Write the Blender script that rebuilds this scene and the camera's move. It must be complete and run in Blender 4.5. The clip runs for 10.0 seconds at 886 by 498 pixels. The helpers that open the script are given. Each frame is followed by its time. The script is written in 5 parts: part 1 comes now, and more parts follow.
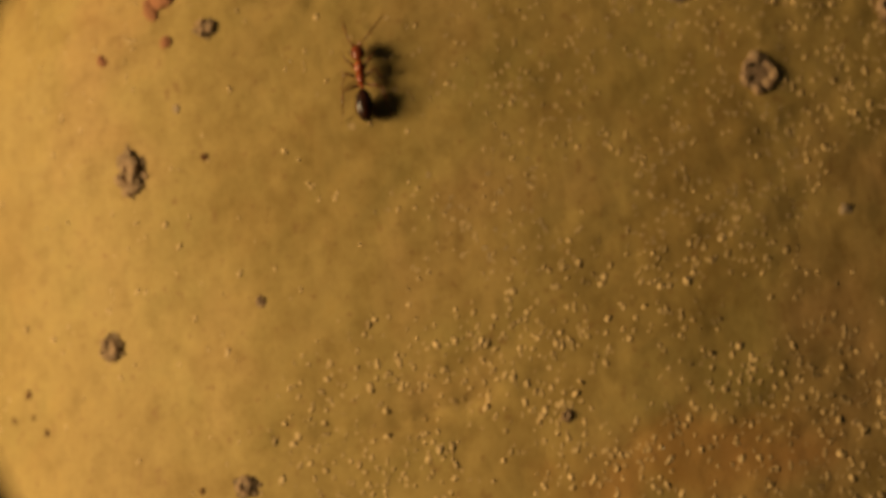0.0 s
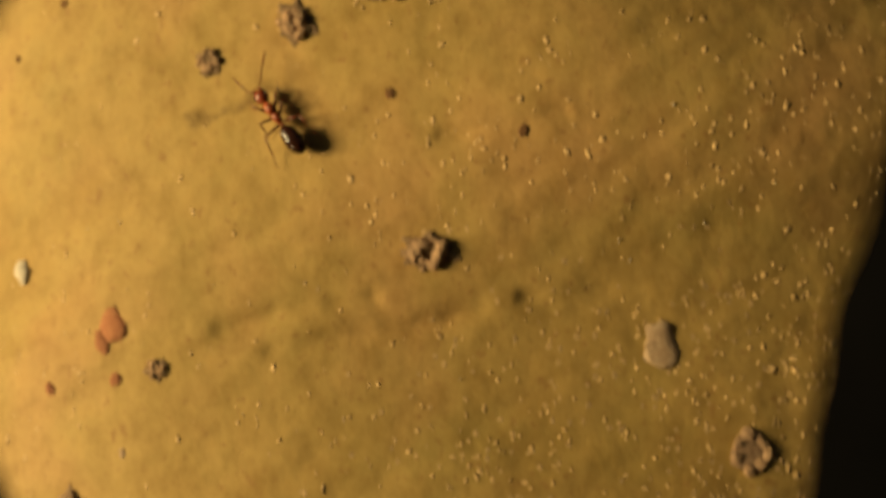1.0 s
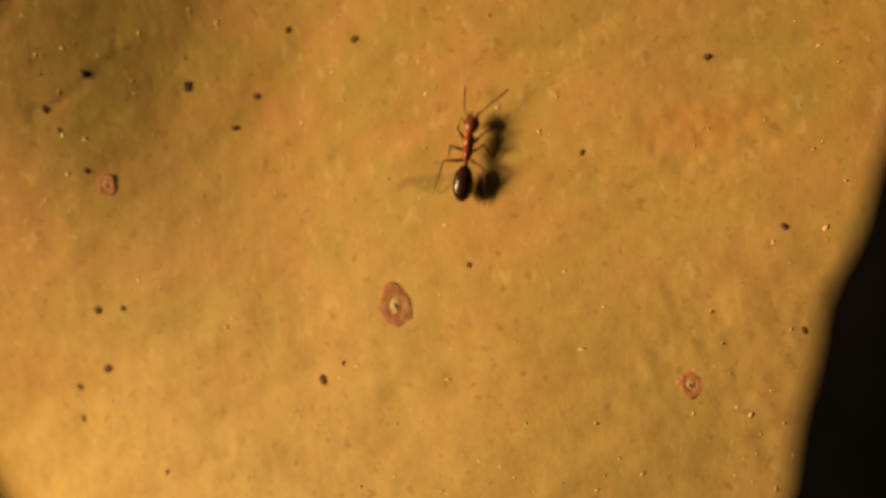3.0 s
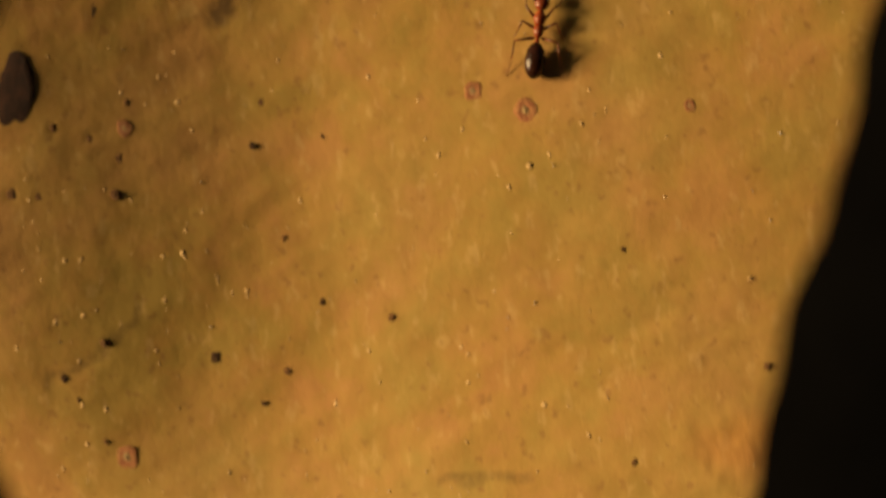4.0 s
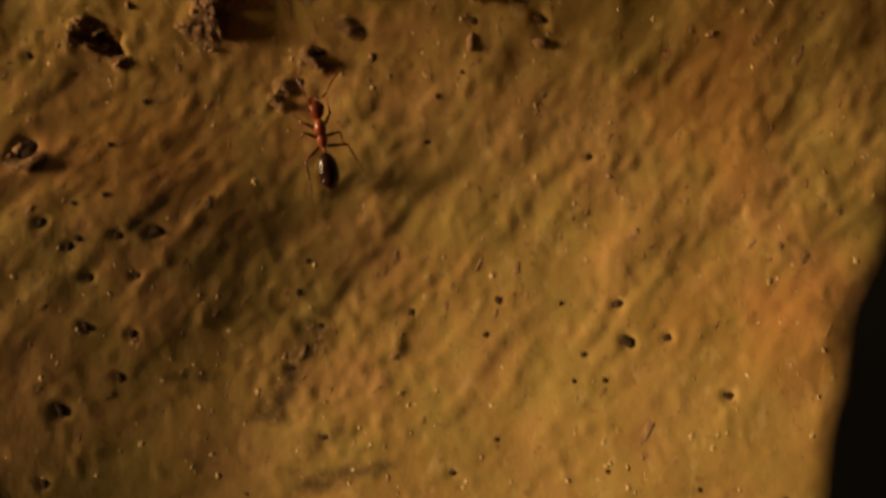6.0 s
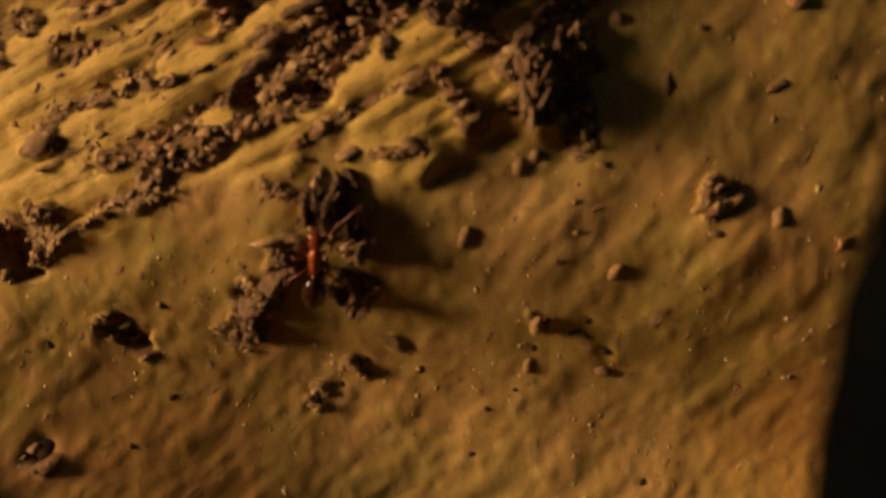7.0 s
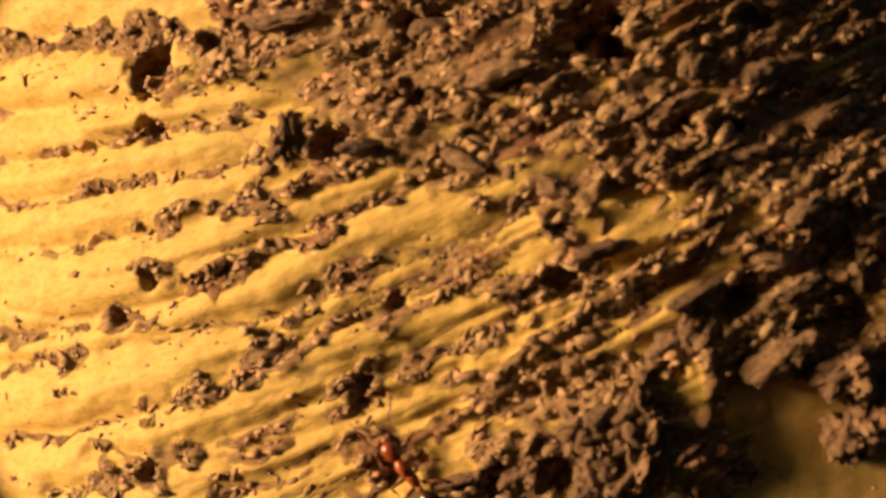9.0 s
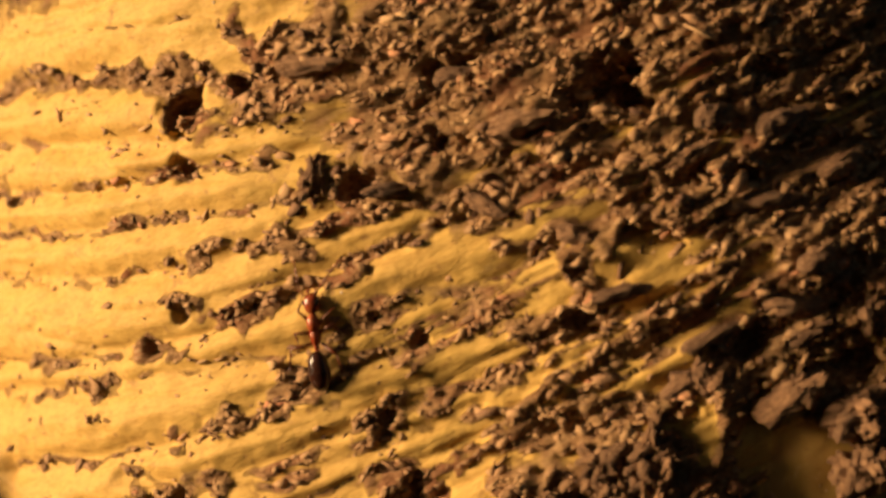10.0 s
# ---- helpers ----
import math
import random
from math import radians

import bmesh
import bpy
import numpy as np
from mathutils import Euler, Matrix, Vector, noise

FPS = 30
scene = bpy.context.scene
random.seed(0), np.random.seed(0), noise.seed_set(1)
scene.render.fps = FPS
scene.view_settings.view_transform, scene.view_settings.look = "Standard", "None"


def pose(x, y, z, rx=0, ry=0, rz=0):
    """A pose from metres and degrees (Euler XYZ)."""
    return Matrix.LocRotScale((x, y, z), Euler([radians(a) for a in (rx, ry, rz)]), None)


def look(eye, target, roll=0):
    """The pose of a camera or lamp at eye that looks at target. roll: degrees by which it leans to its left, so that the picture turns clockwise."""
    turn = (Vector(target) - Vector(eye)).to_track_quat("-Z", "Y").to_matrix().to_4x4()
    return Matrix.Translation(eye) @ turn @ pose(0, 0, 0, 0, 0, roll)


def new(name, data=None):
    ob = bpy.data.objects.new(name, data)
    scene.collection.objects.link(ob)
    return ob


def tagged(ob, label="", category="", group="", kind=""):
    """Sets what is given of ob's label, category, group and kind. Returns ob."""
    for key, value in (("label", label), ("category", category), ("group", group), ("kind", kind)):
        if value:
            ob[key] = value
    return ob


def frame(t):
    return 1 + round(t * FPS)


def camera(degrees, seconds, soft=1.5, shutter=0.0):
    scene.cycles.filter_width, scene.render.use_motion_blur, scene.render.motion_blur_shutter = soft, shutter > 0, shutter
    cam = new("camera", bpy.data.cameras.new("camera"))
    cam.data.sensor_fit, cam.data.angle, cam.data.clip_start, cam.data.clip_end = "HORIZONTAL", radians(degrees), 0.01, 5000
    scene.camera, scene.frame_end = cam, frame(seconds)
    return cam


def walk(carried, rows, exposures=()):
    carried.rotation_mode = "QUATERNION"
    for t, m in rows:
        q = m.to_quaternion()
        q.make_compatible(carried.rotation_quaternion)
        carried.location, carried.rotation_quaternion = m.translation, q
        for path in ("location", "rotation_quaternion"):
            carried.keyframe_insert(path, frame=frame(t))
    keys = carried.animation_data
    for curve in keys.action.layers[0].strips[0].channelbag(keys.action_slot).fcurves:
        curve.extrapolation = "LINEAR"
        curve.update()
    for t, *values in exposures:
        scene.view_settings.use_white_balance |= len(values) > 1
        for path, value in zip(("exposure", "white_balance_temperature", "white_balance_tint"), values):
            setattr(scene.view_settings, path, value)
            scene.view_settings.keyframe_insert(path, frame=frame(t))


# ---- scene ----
# All the plan's numbers are in millimetres: x across the trunk, z up along it, h off the bark.
MM = 0.001

# ---- camera ----
cam = camera(40.0, 10.0, soft=2.9, shutter=0.25)
cam.data.dof.use_dof, cam.data.dof.focus_distance, cam.data.dof.aperture_fstop = True, 0.0490, 52.0
PATH = [
    (0, (0.01196, -0.05817, 0.00822), (0.00652, 0.00109, 0.01582), -10.69),
    (0.5, (0.01546, -0.05725, 0.01484), (0.00983, 0.00201, 0.02237), -9.39),
    (1, (0.01881, -0.05505, 0.02478), (0.01060, 0.00377, 0.03330), -7.32),
    (1.5, (0.01958, -0.05616, 0.03804), (0.01011, 0.00251, 0.04625), -6.98),
    (2, (0.01973, -0.05491, 0.04960), (0.00763, 0.00329, 0.05776), -6.18),
    (2.2, (0.01944, -0.05440, 0.05263), (0.00621, 0.00355, 0.06085), -5.68),
    (3.3, (0.01867, -0.05161, 0.05842), (0.00347, 0.00588, 0.06642), -4.42),
    (3.5, (0.01806, -0.05172, 0.06092), (0.00363, 0.00599, 0.06873), -4.78),
    (4, (0.01743, -0.05134, 0.06926), (0.00284, 0.00624, 0.07770), -3.65),
    (4.5, (0.01910, -0.05091, 0.08132), (0.00298, 0.00650, 0.08799), -1.62),
    (5, (0.02018, -0.05190, 0.09462), (0.00571, 0.00619, 0.09872), -0.67),
    (5.5, (0.02220, -0.05019, 0.10469), (0.00545, 0.00740, 0.10627), 0.01),
    (5.7, (0.02127, -0.04999, 0.10708), (0.00483, 0.00768, 0.10881), 0.35),
    (6.8, (0.01429, -0.04733, 0.12732), (0.00105, 0.01096, 0.12217), 4.57),
    (7, (0.01461, -0.04651, 0.12872), (-0.00004, 0.01156, 0.12506), 5.23),
    (7.5, (0.01427, -0.04570, 0.13598), (-0.00204, 0.01180, 0.13071), 6.04),
    (8, (0.01223, -0.04628, 0.14127), (-0.00426, 0.01101, 0.13445), 6.38),
    (8.5, (0.01073, -0.04663, 0.14498), (-0.00687, 0.01027, 0.13776), 6.62),
    (9, (0.01057, -0.04750, 0.14752), (-0.00789, 0.00918, 0.14071), 7.04),
    (9.5, (0.01021, -0.04825, 0.14804), (-0.00851, 0.00832, 0.14099), 7.08),
    (10, (0.01045, -0.04891, 0.14954), (-0.00858, 0.00751, 0.14214), 7.35),
]
EXPOSURE = [
    (0.0, -0.21, 6100, 4), (0.5, -0.11, 6100, 4), (1.0, 0.14, 6200, -2), (1.5, 0.74, 5950, -16), (2.0, 0.99, 6150, -11), (3.3, 0.14, 6550, 10), (4.5, 0.14, 6350, 10), (5.0, 0.12, 6300, 10), (5.7, -0.1, 6200, 11),
    (6.8, -0.08, 6200, 15), (7.1, 0.09, 6200, 15), (7.5, 0.78, 6150, 11), (8, 1.11, 6000, 14), (8.5, 1.16, 6000, 13), (9, 1.01, 6100, 14), (10, 0.81, 6100, 16),
]
walk(cam, [(t, look(eye, target, roll)) for t, eye, target, roll in PATH], EXPOSURE)

# ---- light: a low warm sun from the trunk's left, and the dim sky round it ----
TO_SUN = Vector((-0.885, -0.465, 0.07)).normalized()
world = bpy.data.worlds.new("world")
world.use_nodes = True
scene.world = world
sky = world.node_tree.nodes.new("ShaderNodeTexSky")
sky.sky_type, sky.sun_disc = "NISHITA", False
sky.dust_density, sky.ozone_density = 6.0, 0.3
sky.sun_elevation = math.asin(TO_SUN.z)
sky.sun_rotation = math.atan2(TO_SUN.x, TO_SUN.y)
background = world.node_tree.nodes["Background"]
background.inputs["Strength"].default_value = 0.028
world.node_tree.links.new(sky.outputs[0], background.inputs[0])

sun_data = bpy.data.lights.new("sun", "SUN")
sun_data.energy, sun_data.angle, sun_data.color = 5.0, radians(20.0), (1.0, 0.69, 0.35)
sun = new("sun", sun_data)
sun.matrix_world = look(TO_SUN * 0.7, (0.0, 0.0, 0.0))


# ---- materials ----
class Shade:
    """A node material in the making."""

    def __init__(self, name, roughness=0.6):
        self.mat = bpy.data.materials.new(name)
        self.mat.use_nodes = True
        self.tree = self.mat.node_tree
        self.bsdf = self.tree.nodes["Principled BSDF"]
        self.bsdf.inputs["Roughness"].default_value = roughness
        self.place = self.tree.nodes.new("ShaderNodeTexCoord").outputs["Object"]

    def link(self, a, b):
        self.tree.links.new(a, b)

    def noise(self, size_mm, detail=4.0, rough=0.6, stretch=None, where=None):
        """Noise whose grains are size_mm wide."""
        source = where or self.place
        if stretch:
            m = self.tree.nodes.new("ShaderNodeMapping")
            m.vector_type = "TEXTURE"
            m.inputs["Rotation"].default_value = (0, radians(stretch[3]), 0)
            m.inputs["Scale"].default_value = [1 / v for v in stretch[:3]]
            self.link(source, m.inputs["Vector"])
            source = m.outputs[0]
        n = self.tree.nodes.new("ShaderNodeTexNoise")
        n.inputs["Scale"].default_value = 1.0 / (size_mm * MM)
        n.inputs["Detail"].default_value, n.inputs["Roughness"].default_value = detail, rough
        self.link(source, n.inputs["Vector"])
        return n.outputs["Fac"]

    def ramp(self, fac, *stops):
        r = self.tree.nodes.new("ShaderNodeValToRGB")
        while len(r.color_ramp.elements) < len(stops):
            r.color_ramp.elements.new(0.5)
        for e, (p, c) in zip(r.color_ramp.elements, stops):
            e.position = p
            e.color = (c, c, c, 1) if isinstance(c, (int, float)) else (*c, 1)
        self.link(fac, r.inputs[0])
        return r.outputs[0]

    def mix(self, fac, a, b, kind="MIX"):
        m = self.tree.nodes.new("ShaderNodeMix")
        m.data_type, m.blend_type = "RGBA", kind
        for socket, v in ((m.inputs[0], fac), (m.inputs[6], a), (m.inputs[7], b)):
            if isinstance(v, tuple):
                socket.default_value = (*v, 1)
            elif isinstance(v, (int, float)):
                socket.default_value = v
            else:
                self.link(v, socket)
        return m.outputs[2]

    def math(self, kind, a, b):
        m = self.tree.nodes.new("ShaderNodeMath")
        m.operation = kind
        for socket, v in zip(m.inputs, (a, b)):
            if isinstance(v, (int, float)):
                socket.default_value = v
            else:
                self.link(v, socket)
        return m.outputs[0]

    def attribute(self, name):
        a = self.tree.nodes.new("ShaderNodeAttribute")
        a.attribute_name = name
        return a.outputs["Fac"]

    def vector(self, name):
        a = self.tree.nodes.new("ShaderNodeAttribute")
        a.attribute_name = name
        return a.outputs["Vector"]

    def random(self):
        return self.tree.nodes.new("ShaderNodeObjectInfo").outputs["Random"]

    def color(self, c):
        if isinstance(c, tuple):
            self.bsdf.inputs["Base Color"].default_value = (*c, 1)
        else:
            self.link(c, self.bsdf.inputs["Base Color"])

    def bump(self, height, depth_mm, strength=1.0):
        b = self.tree.nodes.new("ShaderNodeBump")
        b.inputs["Distance"].default_value = depth_mm * MM
        b.inputs["Strength"].default_value = strength
        self.link(height, b.inputs["Height"])
        self.link(b.outputs[0], self.bsdf.inputs["Normal"])


def bark_material():
    s = Shade("bark", 0.62)
    broad = s.noise(14, 3)
    tone = s.ramp(broad, (0.32, (0.46, 0.30, 0.09)), (0.5, (0.52, 0.36, 0.115)), (0.68, (0.55, 0.34, 0.125)))
    olive = s.ramp(s.noise(9, 4, where=None), (0.5, 0.0), (0.72, 0.4))
    tone = s.mix(olive, tone, (0.37, 0.30, 0.08))
    mottle = s.ramp(s.noise(1.6, 6, 0.7), (0.3, (0.62, 0.56, 0.42)), (0.55, (1.0, 1.0, 1.0)), (0.8, (1.15, 1.1, 1.0)))
    tone = s.mix(0.58, tone, mottle, "MULTIPLY")
    grain = s.ramp(s.noise(0.35, 3, 0.7), (0.36, (0.66, 0.55, 0.42)), (0.52, (1, 1, 1)))
    tone = s.mix(0.18, tone, grain, "MULTIPLY")
    tone = s.mix(s.math("MULTIPLY", s.attribute("warm"), s.ramp(s.noise(20, 2), (0.3, 0.35), (0.7, 0.9))), tone, s.ramp(s.noise(4.5, 5, 0.65), (0.38, (0.47, 0.325, 0.07)), (0.5, (0.54, 0.315, 0.075)), (0.62, (0.60, 0.30, 0.10))))
    fleck = s.ramp(s.noise(0.55, 3, 0.6, (1.0, 1.0, 0.45, 0)), (0.58, 0.0), (0.68, 0.45))
    tone = s.mix(s.math("MULTIPLY", s.attribute("warm"), fleck), tone, (0.70, 0.48, 0.19))
    tone = s.mix(s.attribute("blush"), tone, (0.56, 0.24, 0.06))
    tone = s.mix(s.math("MULTIPLY", s.attribute("ridged"), 0.8), tone, (0.60, 0.385, 0.092))
    # dark stains, and shade painted along some creases
    stain_and_shade = s.ramp(s.math("MULTIPLY", s.attribute("stain_and_shade"), s.ramp(s.noise(0.45, 6, 0.8), (0.36, 0.3), (0.54, 1.0))), (0.05, 0.0), (0.7, 0.92))
    tone = s.mix(stain_and_shade, tone, (0.15, 0.09, 0.035))
    specks = s.ramp(s.noise(0.5, 2, 0.5), (0.63, 0.0), (0.72, 0.55))
    tone = s.mix(specks, tone, (0.33, 0.17, 0.06))
    flow = s.vector("fan")
    crust_tone = s.ramp(s.noise(0.5, 6, 0.8, (0.45, 1.0, 1.0, 0), flow), (0.3, (0.12, 0.055, 0.025)), (0.45, (0.40, 0.215, 0.09)), (0.6, (0.64, 0.40, 0.185)))
    crust_tone = s.mix(s.ramp(s.noise(3.5, 3), (0.52, 0.0), (0.68, 0.65)), crust_tone, (0.42, 0.155, 0.075))
    crust = s.attribute("crust")
    edge = s.ramp(s.math("ADD", crust, s.math("MULTIPLY", s.math("SUBTRACT", s.noise(0.45, 6, 0.8, (0.45, 1.0, 1.0, 0), flow), 0.5), 1.1)), (0.24, 0.0), (0.36, 0.35), (0.6, 1.0))
    fibres = s.ramp(s.noise(0.32, 4, 0.7, (0.12, 1.0, 1.0, 0), flow), (0.34, (0.70, 0.58, 0.42)), (0.52, (1, 1, 1)), (0.75, (1.08, 1.08, 1.0)))
    tone = s.mix(s.math("MULTIPLY", s.attribute("ridged"), 0.35), tone, fibres, "MULTIPLY")
    fuzz = s.ramp(s.noise(0.3, 4, 0.75, (0.6, 1.0, 1.0, 0), flow), (0.3, (0.72, 0.64, 0.5)), (0.5, (1, 1, 1)), (0.72, (1.12, 1.12, 1.05)))
    tone = s.mix(s.math("MULTIPLY", s.attribute("ridged"), 0.7), tone, fuzz, "MULTIPLY")
    s.color(s.mix(edge, tone, crust_tone))
    s.bsdf.inputs["Specular IOR Level"].default_value = 0.2
    fine = s.math("ADD", s.math("MULTIPLY", s.noise(0.9, 4, 0.55), 0.28), s.math("MULTIPLY", s.noise(0.2, 3, 0.6), 0.07))
    fine = s.math("ADD", fine, s.math("MULTIPLY", s.noise(0.4, 4, 0.7, (0.15, 1.0, 1.0, 0), flow), s.math("MULTIPLY", s.attribute("ridged"), 0.28)))
    fine = s.math("ADD", fine, s.math("MULTIPLY", s.noise(0.22, 4, 0.7, (0.6, 1.0, 1.0, 0), flow), s.math("MULTIPLY", s.attribute("ridged"), 0.32)))
    rough = s.math("MULTIPLY", s.noise(0.3, 7, 0.85, (0.5, 1.0, 1.0, 0), flow), s.math("MULTIPLY", edge, 2.6))
    s.bump(s.math("ADD", fine, rough), 0.13)
    s.link(s.ramp(edge, (0, 0.66), (1, 0.9)), s.bsdf.inputs["Roughness"])
    return s.mat


def crumb_material(name, dark, mid, pale, size=0.7, depth=0.2, roughness=0.85):
    """Crumbly matter: lichen scabs, soil clods, fungus."""
    s = Shade(name, roughness)
    c = s.ramp(s.noise(size, 6, 0.75), (0.32, dark), (0.5, mid), (0.68, pale))
    shift = s.ramp(s.random(), (0.0, (0.75, 0.72, 0.7)), (1.0, (1.15, 1.1, 1.05)))
    s.color(s.mix(1.0, c, shift, "MULTIPLY"))
    s.bump(s.noise(size * 0.5, 6, 0.8), depth)
    return s.mat


def chitin_material(name, dark, light, roughness, thin=0.0):
    s = Shade(name, roughness)
    s.color(s.ramp(s.noise(0.5, 3), (0.35, dark), (0.65, light)))
    s.bump(s.noise(0.06, 2), 0.01)
    s.bsdf.inputs["Subsurface Weight"].default_value = thin
    s.bsdf.inputs["Subsurface Radius"].default_value = (0.0004, 0.0001, 0.00004)
    s.bsdf.inputs["Subsurface Scale"].default_value = 1.0
    return s.mat


BARK = bark_material()
FUNGUS = crumb_material("black_fungus", (0.03, 0.014, 0.006), (0.085, 0.04, 0.015), (0.22, 0.115, 0.045), 0.25, 0.05, 0.95)
BROWN_FUNGUS = crumb_material("brown_fungus", (0.07, 0.03, 0.012), (0.20, 0.10, 0.035), (0.38, 0.21, 0.08), 0.25, 0.05, 0.95)
SCAB = crumb_material("grey_scab", (0.09, 0.055, 0.03), (0.34, 0.23, 0.13), (0.60, 0.45, 0.28), 0.45, 0.2)
PALE = crumb_material("pale_chip", (0.40, 0.27, 0.16), (0.56, 0.41, 0.25), (0.70, 0.56, 0.38), 0.6, 0.08)
WHITE = crumb_material("white_chip", (0.6, 0.55, 0.42), (0.72, 0.68, 0.56), (0.8, 0.77, 0.68), 0.6, 0.05)
PINK = crumb_material("pink_cork", (0.34, 0.13, 0.06), (0.46, 0.20, 0.09), (0.55, 0.28, 0.13), 0.5, 0.06)
RED_CORK = crumb_material("red_cork", (0.30, 0.10, 0.045), (0.45, 0.19, 0.08), (0.56, 0.36, 0.14), 0.35, 0.08)
SOIL = crumb_material("brown_soil", (0.13, 0.07, 0.034), (0.37, 0.205, 0.10), (0.56, 0.345, 0.17), 0.3, 0.2)
PEBBLE = crumb_material("tan_pebble", (0.28, 0.15, 0.06), (0.46, 0.265, 0.11), (0.60, 0.39, 0.19), 0.6, 0.06)
GRANULE = crumb_material("ochre_granule", (0.55, 0.38, 0.15), (0.63, 0.45, 0.20), (0.70, 0.51, 0.26), 0.4, 0.02, 0.7)
QUARTZ = crumb_material("quartz", (0.7, 0.65, 0.55), (0.78, 0.74, 0.66), (0.8, 0.78, 0.72), 0.6, 0.01, 0.12)


def island_material():
    s = Shade("soil_crumb", 0.9)
    pick = s.tree.nodes.new("ShaderNodeNewGeometry").outputs["Random Per Island"]
    c = s.ramp(pick, (0.0, (0.16, 0.08, 0.04)), (0.3, (0.33, 0.185, 0.085)), (0.75, (0.43, 0.255, 0.115)), (0.95, (0.50, 0.315, 0.145)), (1.0, (0.46, 0.19, 0.09)))
    s.color(c)
    s.bump(s.noise(0.12, 4, 0.7), 0.05)
    return s.mat


CRUMB = island_material()
RED_CHITIN = chitin_material("red_chitin", (0.24, 0.045, 0.012), (0.42, 0.10, 0.025), 0.28, 0.25)
HEAD_CHITIN = chitin_material("head_chitin", (0.12, 0.022, 0.008), (0.26, 0.055, 0.016), 0.26, 0.15)
BLACK_CHITIN = chitin_material("black_chitin", (0.014, 0.006, 0.004), (0.05, 0.016, 0.008), 0.2)
LEG_CHITIN = chitin_material("leg_chitin", (0.10, 0.028, 0.010), (0.22, 0.07, 0.022), 0.32, 0.1)
BAND_CHITIN = chitin_material("band_chitin", (0.02, 0.008, 0.004), (0.06, 0.02, 0.009), 0.25)
EYE_CHITIN = chitin_material("eye_chitin", (0.006, 0.005, 0.005), (0.012, 0.01, 0.01), 0.15)

# ---- the plan of the bark ----
DOTS_LOW = [
    (-0.77, 58.43, 0.31), (-6.8, 48.35, 0.3), (-12.7, 62.84, 0.32), (-12.83, 60, 0.34), (-14.9, 59.28, 0.31), (-15.16, 57.71, 0.25),
    (-9.84, 54.76, 0.21), (-10.47, 50.7, 0.18), (6.69, 62.83, 0.17), (0.31, 59.11, 0.15), (20.03, 62.94, 0.2), (12.07, 67.16, 0.19),
    (20.34, 58.67, 0.19), (25.35, 64.39, 0.28), (23.24, 54.82, 0.22), (-16.85, 49.12, 0.23), (-10.24, 46.39, 0.32), (9.71, 40.27, 0.32),
    (15.58, 37.62, 0.36), (20.47, 48.48, 0.32), (-18.79, 11.8, 0.25), (-17.27, 11.71, 0.24), (-16.42, 10.74, 0.3), (-17.37, 12.95, 0.38),
    (-7.3, 6.36, 0.24), (-4.3, 22.62, 0.3),
]
DOTS_MID = [
    (-10.16, 80.4, 0.39), (-1.28, 74.92, 0.22), (1.91, 73.96, 0.24), (-4.11, 82.33, 0.24), (-2.9, 77.96, 0.16), (-6.3, 72.79, 0.29),
    (-3.09, 71.98, 0.24), (-4.27, 70.61, 0.21), (-11.72, 69.33, 0.18), (-11.2, 62.79, 0.17), (17.71, 70.66, 0.2), (12.27, 76.03, 0.15),
    (-11.04, 73.73, 0.26), (-13.07, 72.27, 0.23), (-12.6, 71.29, 0.13),
]
DOTS_HIGH = [
    (-0.8, 91.87, 0.21), (-1.93, 89.86, 0.28), (0.4, 96.7, 0.34), (18.27, 96.63, 0.39), (-10.91, 96.02, 0.34), (-3.61, 84.31, 0.23),
    (7.24, 94.33, 0.35), (-9, 92.79, 0.27), (-9.52, 90.68, 0.3), (-12.76, 83.62, 0.28), (-9.54, 84.66, 0.2), (-11.24, 83.08, 0.23),
    (-10.02, 82.09, 0.23), (9.12, 91.82, 0.2), (9.08, 90.71, 0.22), (10.89, 90.39, 0.19), (-0.02, 90.51, 0.16), (-7.13, 97.73, 0.17),
    (-5.8, 95.52, 0.2), (-4.47, 93.87, 0.15), (-2.73, 93.18, 0.18), (-0.9, 82.51, 0.13), (-14.64, 80.67, 0.3), (-13.48, 80.51, 0.23),
    (2.76, 97.82, 0.18), (-1.04, 95.98, 0.15), (10.76, 96.21, 0.12),
]
DOTS_UPPER = [
    (-9.19, 112.44, 0.25), (-8.37, 111.17, 0.32), (-6.6, 111.3, 0.3), (-8.49, 109.11, 0.29), (-6.74, 108.88, 0.24), (-7.24, 106.99, 0.31),
    (-9.42, 105.63, 0.47), (-9.83, 102.55, 0.31), (0.51, 109.33, 0.21), (-0.61, 107.5, 0.23), (0.95, 104.65, 0.23), (5.99, 98.94, 0.17),
    (6.4, 103.37, 0.22), (7.87, 110.62, 0.2), (10.5, 110.54, 0.15), (12.85, 110.59, 0.27), (13.36, 109.04, 0.39), (14.99, 109.24, 0.27),
    (11.59, 108.44, 0.2), (11.27, 107.34, 0.15), (12.54, 107.43, 0.17), (7.47, 109.15, 0.2), (17.54, 107, 0.31), (18.33, 101.3, 0.42),
    (25.14, 102.73, 0.5),
]
DOTS_UPPER_RIGHT = [
    (16.7, 99.19, 0.23), (15.3, 100.04, 0.19), (13.84, 97.58, 0.19), (16.52, 103.23, 0.14), (13.09, 94.83, 0.22), (15.53, 91.77, 0.26),
    (4.23, 109.97, 0.23), (-0.16, 112.09, 0.18), (-0.43, 110.74, 0.18), (14.5, 102.14, 0.12), (8.21, 104.83, 0.12), (19.89, 103, 0.21),
    (21.11, 101.09, 0.14), (12.83, 103.75, 0.12), (-10.46, 96.86, 0.17),
]
